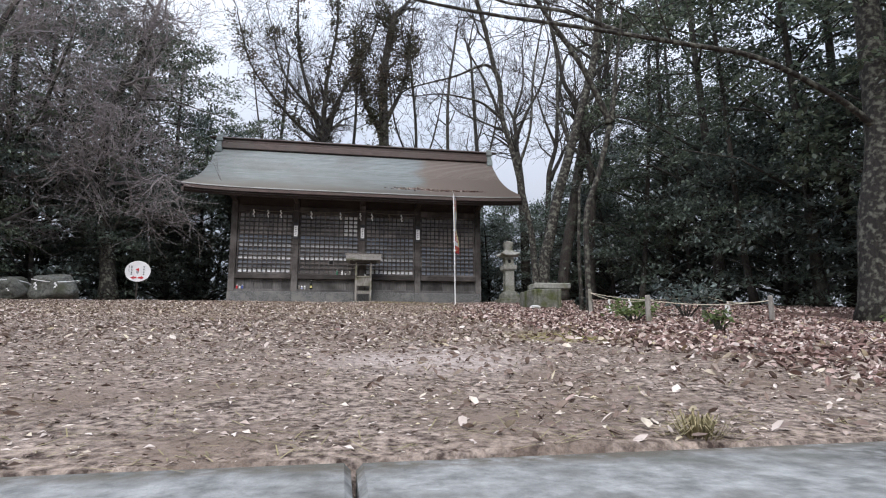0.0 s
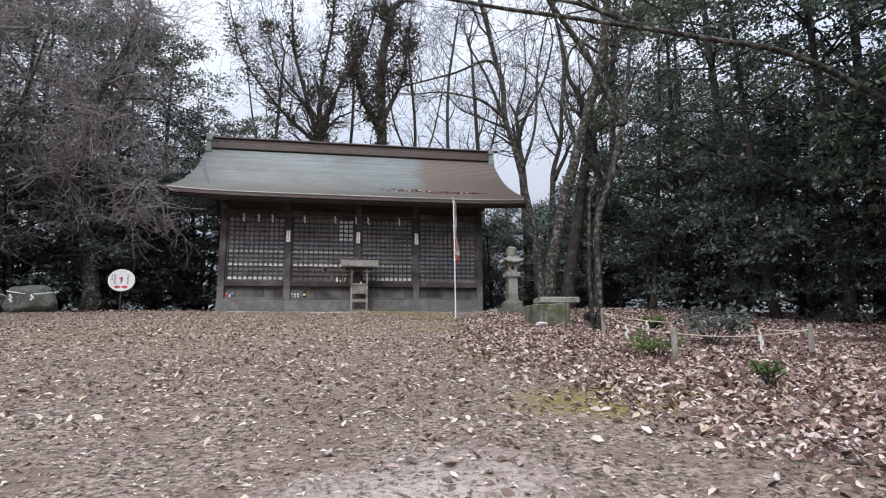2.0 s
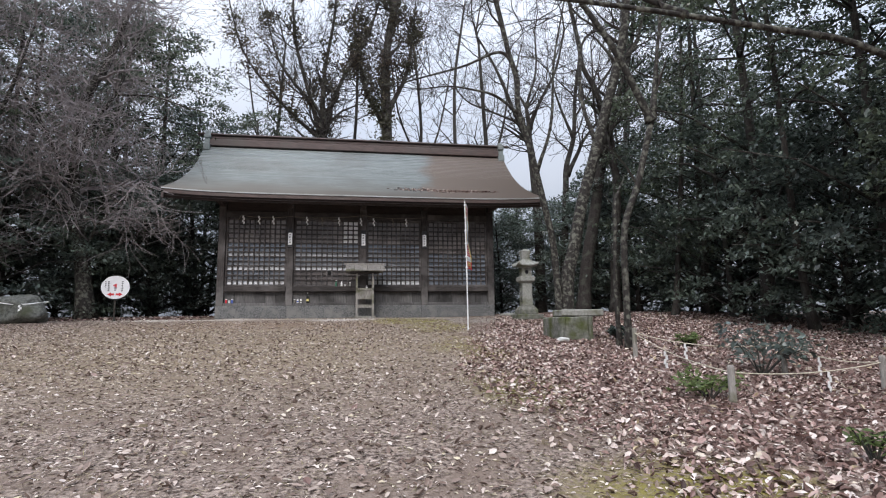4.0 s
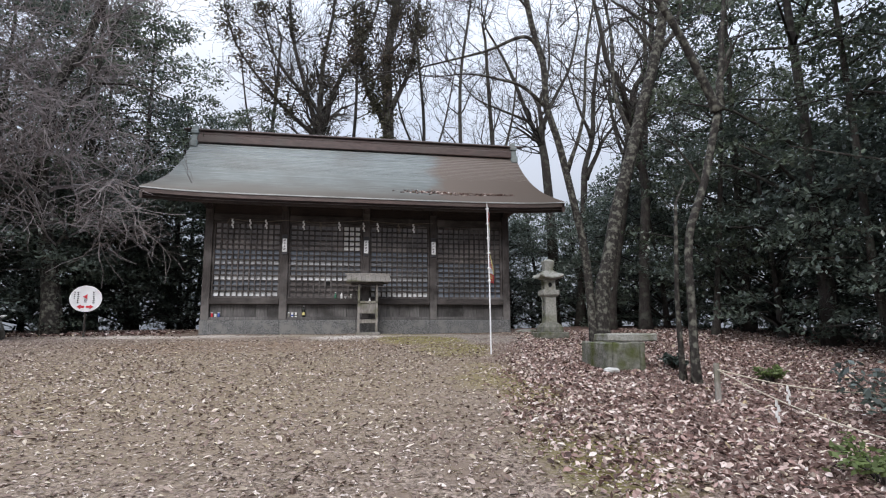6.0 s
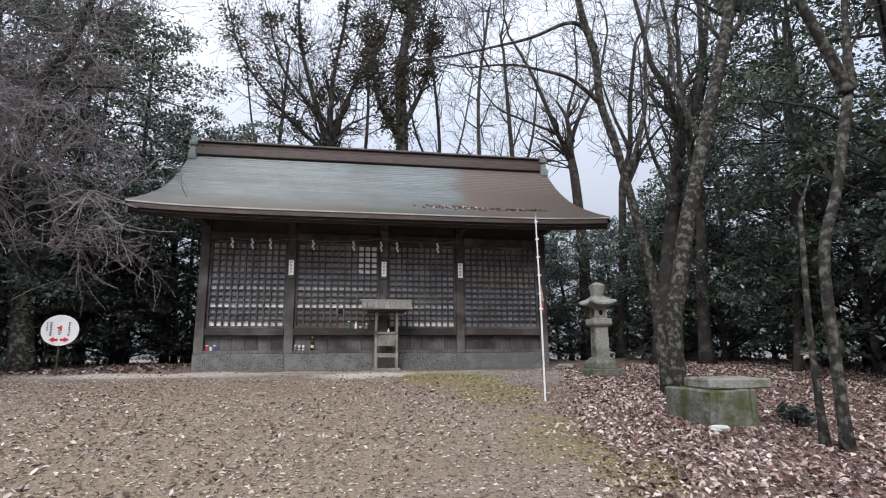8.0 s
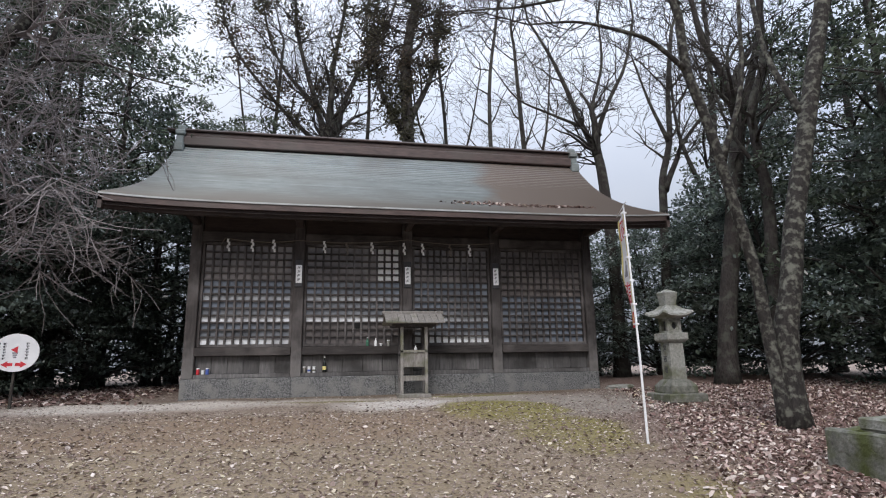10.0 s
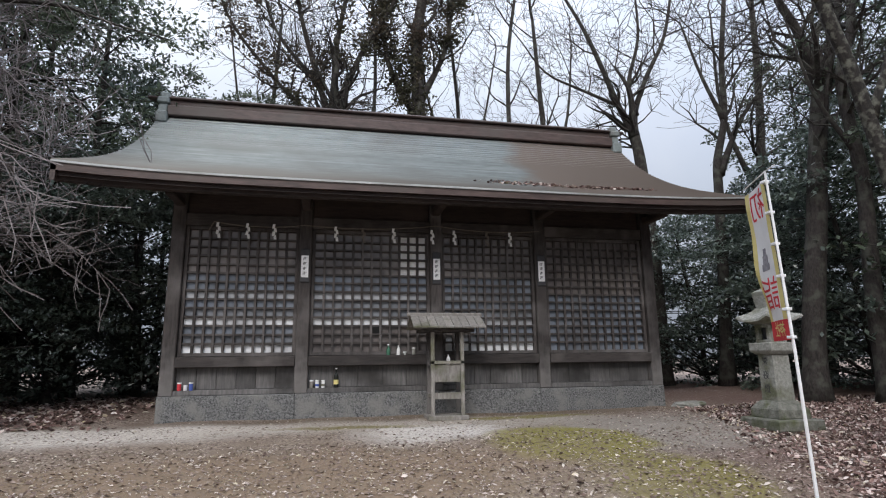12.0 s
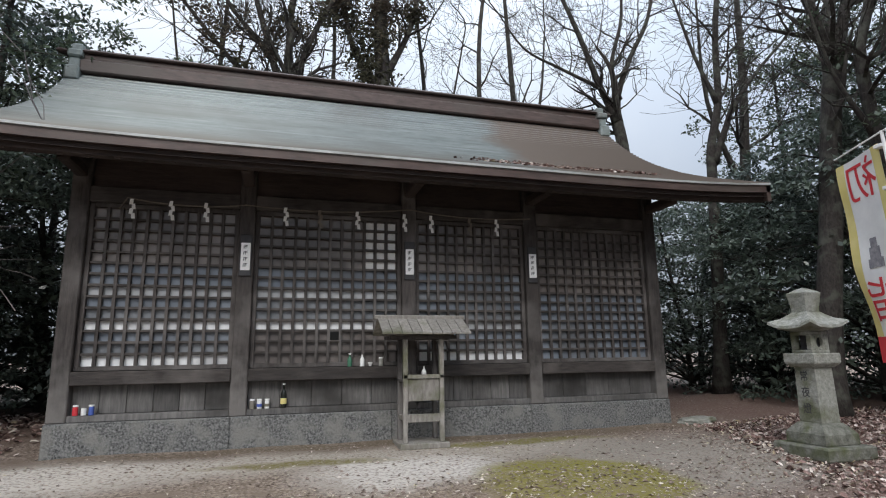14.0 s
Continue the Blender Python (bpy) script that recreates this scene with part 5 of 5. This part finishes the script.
    for i in range(len(rows) - 1):
        for k in range(4 * n):
            a, b2 = i * 4 * n + k, i * 4 * n + (k + 1) % (4 * n)
            f.append((a, a + 4 * n, b2 + 4 * n, b2))
    f += [tuple(range(4 * n)), tuple(reversed(range((len(rows) - 1) * 4 * n, len(rows) * 4 * n)))]
    link("roof_cap", v, f, LANTERN, lan, "lichen-spotted stone cap with upturned corners")
    block("finial", [(0.115, 1.712), (0.115, 1.75), (0.118, 1.77), (0.142, 1.925), (0.143, 1.945), (0.135, 1.955), (0.05, 2.0), (0.01, 2.012)], LANTERN, "square jar-shaped finial")
    for k, ch in enumerate("常夜燈"):
        lettering(ch, 0.13, INK, lan, Matrix.Translation((-0.1545 - 0.0028 * k, 0.02, 0.93 - 0.19 * k)) @ Euler((radians(90), 0, radians(-90))).to_matrix().to_4x4(), "carved dark letters" if k == 0 else "")


stone_lantern()


# ---- stone water basin with a slab lying across it ----
def uneven(bm, amount, seed, scale=2.5):
    for v in bm.verts:
        n = noise.noise_vector(v.co * scale + Vector((seed, 0, 0)))
        v.co += n * amount
    return bm


def basin():
    x, y = 5.575, 12.15
    z = surface(x, y)
    trough = thing("stone_basin", "mossy rectangular stone water basin sunk in leaves", "stone basin", at=(x, y, z - 0.14))
    bm = bmesh.new()
    for q in ((-0.325, -0.235, -0.50, 0.50), (0.235, 0.325, -0.50, 0.50), (-0.233, 0.233, -0.50, -0.40), (-0.233, 0.233, 0.40, 0.50)):
        add_box(bm, q[0], q[1], q[2], q[3], 0, 0.56, 0.02)
    add_box(bm, -0.233, 0.233, -0.398, 0.398, 0, 0.30)
    bmesh.ops.subdivide_edges(bm, edges=[e for e in bm.edges if e.calc_length() > 0.3], cuts=5, use_grid_fill=True)
    part("basin_body", uneven(bm, 0.022, 3, 4.0), MOSSY, trough)
    slab = bmesh.new()
    add_box(slab, -0.42, 0.42, -0.31, 0.31, 0, 0.13, 0.02)
    bmesh.ops.subdivide_edges(slab, edges=[e for e in slab.edges if e.calc_length() > 0.3], cuts=5, use_grid_fill=True)
    uneven(slab, 0.014, 8)
    ob = part("stone_slab", slab, LANTERN)
    ob.matrix_basis = pose(5.73, 11.98, z - 0.14 + 0.572, 0, 0, -4)
    tagged(ob, "rough grey stone slab lying across the basin", "stone slab")


basin()


def stone(name, label, category, x, y, sx, sy, sz, material, seed, sink=0.12, group=""):
    bm = bmesh.new()
    bmesh.ops.create_icosphere(bm, subdivisions=4, radius=1.0)
    for v in bm.verts:
        n = 1 + 0.34 * noise.noise(v.co * 1.2 + Vector((seed, 2, 1))) + 0.12 * noise.noise(v.co * 3.1 + Vector((seed, 5, 3)))
        c = v.co * n
        for k in range(3):
            c[k] = math.copysign(abs(c[k]) ** 0.82, c[k])
        v.co = Vector((c.x * sx, c.y * sy, c.z * sz))
    ob = part(name, bm, material, smooth=True)
    ob.location = (x, y, surface(x, y) + sz * (1 - sink * 2))
    return tagged(ob, label, category, group)


def boulders():
    for x, y, s, seed in ((-6.85, 17.1, 0.60, 1), (-7.95, 17.0, 0.56, 4)):
        stone("boulder", "large rounded grey boulder with a straw rope round it", "boulder", x, y, s, s * 0.8, s * 0.66, BOULDER, seed, 0.14, "sacred boulders")
        z = surface(x, y)
        pts = [(x + s * 0.97 * math.cos(a), y + s * 0.78 * math.sin(a), z + s * (0.80 + 0.08 * math.sin(2 * a + seed))) for a in [2 * math.pi * k / 28 for k in range(28)]]
        v, f = tube(pts + [pts[0]], [0.014] * 29, 6)
        rope = tagged(new("straw_rope"), "twisted straw rope tied round a boulder", "rope", "boulder ropes")
        rope.location = (x, y, z + s * 0.7)
        link("rope", v, f, PAPER, rope).matrix_local = Matrix.Translation((-x, -y, -z - s * 0.7))
        for da in (-2.1, -1.2):
            px, py = x + s * 0.98 * math.cos(da), y + s * 0.80 * math.sin(da)
            link("paper_streamer", *zigzag((px, py - 0.02, z + s * 0.70), 0.20, 0.05), PAPER, rope, "white folded paper").matrix_local = Matrix.Translation((-x, -y, -z - s * 0.7))


def zigzag(top, drop, width, turn=0.0):
    """A folded paper streamer: four staggered leaves that hang in a zigzag."""
    v, f = [], []
    x, y, z = top
    h = drop / 3.4
    for k in range(4):
        cx = (0.2 if k % 2 else -0.2) * width
        z0 = z - k * h * 0.82
        b0 = len(v)
        skew = 0.22 * width * (1 if k % 2 else -1)
        for dx, dz in ((-width * 0.5, 0), (width * 0.5, 0), (width * 0.5, -h), (-width * 0.5, -h)):
            for dy in (0.0, 0.003):
                lx = cx + dx + (skew if dz else 0)
                v.append((x + lx * math.cos(turn), y + lx * math.sin(turn) + dy + 0.004 * k, z0 + dz))
        f += [(b0, b0 + 2, b0 + 4, b0 + 6), (b0 + 7, b0 + 5, b0 + 3, b0 + 1), (b0, b0 + 1, b0 + 3, b0 + 2), (b0 + 2, b0 + 3, b0 + 5, b0 + 4), (b0 + 4, b0 + 5, b0 + 7, b0 + 6), (b0 + 6, b0 + 7, b0 + 1, b0)]
    return v, f


boulders()
stone("pale_stone", "small pale stone among dead leaves", "stone", 5.20, 11.47, 0.12, 0.085, 0.045, WHITESTONE, 7)
stone("pale_stone", "flat stone at the corner of the hall", "stone", 6.35, 18.95, 0.32, 0.2, 0.06, LANTERN, 9)


# ---- round sign ----
def round_sign():
    x, y, z = -5.19, 18.40, 3.22
    sign = thing("round_sign", "round white sign with red arrows on a thin post", "sign", at=(x, y, surface(x, y)))
    zc = z - surface(x, y)
    v, f = lathe([(0.0001, -0.010), (1.0, -0.010), (1.0, 0.010), (0.0001, 0.010)], 40)
    v = [(a * 0.37, c, b2 * 0.325 + zc) for a, b2, c in v]
    link("sign_board", v, f, WHITE, sign)
    part("sign_post", box(-0.02, 0.02, 0.014, 0.05, -0.1, zc + 0.1, 0.003), BARK, sign)
    for s in (-1, 1):
        pts = [(0.02, 0.035), (0.10, 0.035), (0.10, 0.075), (0.20, 0.0), (0.10, -0.075), (0.10, -0.035), (0.02, -0.035)]
        vv = [(s * a, d, zc - 0.20 + b2 * 0.75) for d in (-0.0135, -0.011) for a, b2 in pts]
        n = len(pts)
        ff = [tuple(range(n)), tuple(reversed(range(n, 2 * n)))] + [(i, i + n, (i + 1) % n + n, (i + 1) % n) for i in range(n)]
        link("arrow", vv, ff, RED, sign, "red arrow")
    rng = random.Random(31)
    for cx, rows, w in ((-0.17, 6, 0.05), (0.18, 6, 0.05), (-0.255, 4, 0.03)):
        bm = bmesh.new()
        for k in range(rows):
            zz = zc + 0.16 - k * 0.05
            add_box(bm, cx - w / 2, cx + w / 2, -0.0135, -0.011, zz, zz + 0.008)
            add_box(bm, cx - w / 2 + rng.uniform(0, 0.02), cx - w / 2 + 0.028, -0.0135, -0.011, zz - 0.024, zz - 0.002)
            add_box(bm, cx - w / 4, cx + w / 2, -0.0135, -0.011, zz - 0.016, zz - 0.010)
        part("lettering", bm, INK, sign, "column of dark lettering")
    bm = bmesh.new()
    bmesh.ops.create_cone(bm, cap_ends=True, segments=3, radius1=0.07, radius2=0.07, depth=0.0025, matrix=Matrix.Translation((0, -0.0125, zc + 0.05)) @ Euler((radians(90), 0, 0)).to_matrix().to_4x4() @ Euler((0, 0, radians(90))).to_matrix().to_4x4())
    part("emblem", bm, RED, sign, "small red triangular emblem")
    bm = bmesh.new()
    for k in range(3):
        add_box(bm, -0.042 + 0.008 * k, 0.042 - 0.008 * k, -0.0135, -0.011, zc - 0.02 - 0.036 * k, zc + 0.006 - 0.036 * k)
    part("emblem_foot", bm, GREY_FIG, sign, "grey printed bars under the emblem")


round_sign()


# ---- rope fence ----
def rope_fence():
    posts = [(5.53, 9.42, 0.46), (5.00, 6.58, 0.37), (7.06, 6.85, 0.38), (6.78, 7.95, 0.46)]
    for x, y, h in posts:
        z = surface(x, y)
        v, f = lathe([(0.036, -0.1), (0.037, 0.0), (0.034, h - 0.02), (0.026, h)], 9)
        stake = link("fence_post", v, f, GREYWOOD)
        stake.location = (x, y, z)
        tagged(stake, "short grey wooden stake holding a rope", "post", "stakes of the rope fence")
    spans = [(0, 1, 0.07), (1, 2, 0.06), (2, 3, 0.075), (3, 0, 0.10)]
    rope = tagged(new("shrine_rope"), "white straw rope strung between wooden stakes", "rope")
    rope.location = (5.9, 7.6, 1.6)
    inv = Matrix.Translation((-5.9, -7.6, -1.6))
    for a, b2, sag in spans:
        p, q = posts[a], posts[b2]
        pa, pb = Vector((p[0], p[1], surface(p[0], p[1]) + p[2] - 0.07)), Vector((q[0], q[1], surface(q[0], q[1]) + q[2] - 0.07))
        line = [pa.lerp(pb, k / 14) - Vector((0, 0, 4 * sag * (k / 14) * (1 - k / 14))) for k in range(15)]
        v, f = tube(line, [0.0065] * 15, 6)
        link("rope_span", v, f, ROPE, rope).matrix_local = inv
        for u in {0: (0.42,), 1: (0.62,), 2: (0.6,), 3: (0.62,)}[a]:
            at = pa.lerp(pb, u) - Vector((0, 0, 4 * sag * u * (1 - u)))
            link("paper_streamer", *zigzag(tuple(at), 0.22, 0.045, 0.3), PAPER, rope, "white folded paper streamer").matrix_local = inv


rope_fence()


# ---- banner on its pole ----
def banner():
    x, y = 3.91, 13.82
    z = surface(x, y)
    flag = thing("banner_pole", "white pole with a printed yellow-edged banner", "banner", at=(x, y, z - 0.02))
    top = 4.95 - z
    v, f = tube([(0, 0, -0.1), (0, 0.03, 1.3), (-0.012, 0.09, top)], [0.016, 0.0145, 0.011], 8)
    link("pole", v, f, WHITE, flag)
    d = Vector((0.32, 0.947, 0))
    nrm = Vector((0.947, -0.32, 0))
    width, z1, z0 = 0.47, top - 0.07, 3.36 - z
    v, f = tube([Vector((-0.012, 0.09, top - 0.01)) - d * 0.2, Vector((-0.012, 0.09, top - 0.005)), Vector((-0.012, 0.09, top - 0.035)) + d * (width + 0.04)], [0.006] * 3, 6)
    link("cross_rod", v, f, WHITE, flag)

    def cloth(u, h, off=0.0):
        """u across from the pole, h from the top; the cloth ripples slightly and narrows in the wind."""
        zz = z1 + (z0 - z1) * h - 0.03 * u * (1 - h)
        lean = 0.09 * (zz - 1.3) / (top - 1.3) + 0.03
        ripple = 0.022 * math.sin(5.5 * h + 2.2 * u) * u + 0.012 * math.sin(13 * h + 4 * u) * u
        return Vector((0, lean, zz)) + d * (0.03 + width * u) + nrm * (ripple + 0.05 * u * h + off)

    def sheet(name, u0, u1, h0, h1, m, off, label="", nu=8, nh=22):
        v = [cloth(u0 + (u1 - u0) * i / nu, h0 + (h1 - h0) * j / nh, o) for o in (off, off + 0.0008) for j in range(nh + 1) for i in range(nu + 1)]
        w, f = nu + 1, []
        half = w * (nh + 1)
        for j in range(nh):
            for i in range(nu):
                a = j * w + i
                f += [(a, a + 1, a + w + 1, a + w), (half + a, half + a + w, half + a + w + 1, half + a + 1)]
        ob = link(name, v, f, m, flag, label, smooth=True)
        return ob

    sheet("banner_cloth", 0, 1, 0, 1, WHITE, 0.0, "white printed cloth")
    for o in (0.0012, -0.0016):
        sheet("yellow_stripe", 0.0, 0.17, 0, 0.875, YELLOW, o, "yellow edge stripe", 2)
        sheet("yellow_stripe", 0.83, 1.0, 0, 0.875, YELLOW, o, "yellow edge stripe", 2)
        sheet("red_block", 0, 1, 0.876, 1.0, RED, o, "red printed foot", 6, 4)

    def bent(text, size, u, h, m, o, flip, label):
        """Writing laid onto the rippling cloth."""
        ob = lettering(text, size, m, flag, Matrix.Identity(4), label)
        for vert in ob.data.vertices:
            a, b2, c = vert.co
            vert.co = cloth(u + flip * a / width, h - b2 / (z1 - z0), o + c * 0.3)

    for o, flip in ((-0.0034, 1), (0.0034, 1)):
        bent("初", 0.33, 0.50, 0.135, RED, o, flip, "large red letter")
        bent("詣", 0.34, 0.50, 0.72, RED, o, flip, "large red letter")
        bent("神社", 0.15, 0.48, 0.938, YELLOW, o * 1.3, flip, "yellow letters")
        for u0, u1, h0, h1 in ((0.46, 0.60, 0.41, 0.455), (0.42, 0.64, 0.455, 0.51), (0.38, 0.68, 0.51, 0.555)):
            sheet("figure_print", u0, u1, h0, h1, GREY_FIG, o * 0.9, "plain grey printed figure", 2, 3)
    for h in (0.02, 0.22, 0.42, 0.62, 0.82, 0.985):
        p = cloth(0, h)
        part("loop", box(p.x - 0.035, p.x + 0.022, p.y - 0.05, p.y + 0.012, p.z - 0.013, p.z + 0.013, 0.004), WHITE, flag)


banner()


# ---- rope and paper streamers under the eaves ----
def eave_rope():
    rope = tagged(new("eave_rope"), "old rope with white paper streamers under the eaves", "rope")
    rope.location = (0.6, 18.95, 5.5)
    inv = Matrix.Translation((-0.6, -18.95, -5.5))
    knots = [(-2.08, 5.32), (-2.0, 5.47), (-0.56, 5.46), (1.70, 5.53), (3.62, 5.50)]
    line = []
    for (xa, za), (xb, zb) in zip(knots, knots[1:]):
        for k in range(10):
            u = k / 10
            line.append((xa + (xb - xa) * u, 18.98, za + (zb - za) * u - (0.10 if xb - xa > 1 else 0) * 4 * u * (1 - u) * 0.6))
    line.append((3.62, 18.98, 5.50))
    v, f = tube(line, [0.010] * len(line), 5)
    link("rope", v, f, DARKROPE, rope).matrix_local = inv
    for x in (-1.93, -1.47, -1.05, -0.04, 0.42, 0.94, 1.62, 2.02, 2.62, 3.05):
        z = 5.45 if x not in (0.42, 2.62) else 5.44
        link("paper_streamer", *zigzag((x, 18.95, z), 0.25, 0.042), PAPER if x not in (0.42, 2.62) else DARKROPE, rope, "white folded paper streamer").matrix_local = inv


eave_rope()


# ---- offerings: bottles and jars ----
def bottle(name, label, category, x, y, z, profile, body, cap=None, band=None):
    v, f = lathe(profile, 14)
    ob = thing(name, label, category, "offerings on the hall", at=(x, y, z))
    link("glass", v, f, body, ob, smooth=False)
    r, top = profile[-1]
    if cap:
        v, f = lathe([(r + 0.004, top + 0.0005), (r + 0.005, top + 0.004), (r + 0.004, top + 0.02)], 12)
        link("cap", v, f, cap, ob)
    if band:
        rb = max(p[0] for p in profile) + 0.0015
        h = profile[2][1]
        v, f = lathe([(rb, h * 0.3), (rb, h * 0.72)], 14)
        link("label", v, f, band, ob, "printed paper label")


TALL = [(0.036, 0), (0.038, 0.006), (0.038, 0.17), (0.030, 0.20), (0.014, 0.235), (0.013, 0.29)]
FLASK = [(0.030, 0), (0.032, 0.005), (0.032, 0.09), (0.022, 0.115), (0.011, 0.13), (0.012, 0.16)]
JAR = [(0.028, 0), (0.030, 0.005), (0.030, 0.085), (0.027, 0.098), (0.027, 0.102)]
CUP = [(0.014, 0), (0.018, 0.006), (0.020, 0.02), (0.034, 0.04), (0.036, 0.055)]
LEDGE, SILL = 2.785, 3.295
bottle("sake_bottle", "dark glass sake bottle with a yellow label", "bottle", 0.02, 19.07, LEDGE, TALL, BLACKGLASS, WHITE, YELLOW)
bottle("sake_jar", "small glass jar with a white cap", "jar", -0.37, 19.07, LEDGE, JAR, GREYWOOD, WHITE)
bottle("sake_jar", "small glass jar with a blue label", "jar", -0.28, 19.07, LEDGE, JAR, CERAMIC, PAPER, BLUE)
bottle("sake_jar", "small glass jar with a pale label", "jar", -0.185, 19.07, LEDGE, JAR, CERAMIC, PAPER, GREYWOOD)
bottle("drink_can", "small red can on the footing", "can", -2.36, 19.06, LEDGE, JAR, RED, PAPER)
bottle("drink_can", "small white cup on the footing", "can", -2.27, 19.06, LEDGE, JAR[:3], CERAMIC, None)
bottle("drink_can", "small blue can on the footing", "can", -2.19, 19.06, LEDGE, JAR, BLUE, PAPER)
bottle("glass_bottle", "small green glass bottle on the sill", "bottle", 0.87, 19.05, SILL, FLASK, GREENGLASS, WHITE)
bottle("ceramic_flask", "white ceramic flask on the sill", "flask", 1.04, 19.05, SILL, FLASK, CERAMIC)
bottle("ceramic_cup", "small white ceramic cup on the sill", "cup", 1.15, 19.05, SILL, CUP, CERAMIC)
bottle("sake_jar", "pale pink jar on the sill", "jar", 1.30, 19.05, SILL, JAR, LANTERN, PAPER)
bottle("ceramic_flask", "white ceramic flask inside the offering stand", "flask", 1.80, 18.60, 3.13, FLASK, CERAMIC)


# ---- dead leaves and twigs caught on the roof ----
def roof_debris():
    rng = random.Random(91)
    v, f = [], []
    for cx, cu, n, wx, wu in ((5.25, 0.25, 420, 0.33, 0.010), (3.6, 0.27, 220, 0.42, 0.022), (4.4, 0.21, 40, 0.4, 0.010)):
        for k in range(n):
            p = roof_point(cx + rng.gauss(0, wx), max(0.02, cu + rng.gauss(0, wu)))
            m = Matrix.Translation(p + Vector((0, 0, 0.03 + rng.uniform(0, 0.04)))) @ Euler((rng.gauss(0.35, 0.4), rng.gauss(0, 0.4), rng.uniform(0, 6.28))).to_matrix().to_4x4()
            s, b0 = rng.uniform(0.05, 0.11), len(v)
            v += [m @ Vector(q) for q in ((-s / 2, 0, 0), (0, s * 0.3, 0.01), (s / 2, 0, 0), (0, -s * 0.3, 0.01))]
            f.append((b0, b0 + 1, b0 + 2, b0 + 3))
    tagged(link("roof_leaves", v, f, DRY), "patches of reddish dead leaves caught on the roof", "leaves", kind="stuff")


roof_debris()
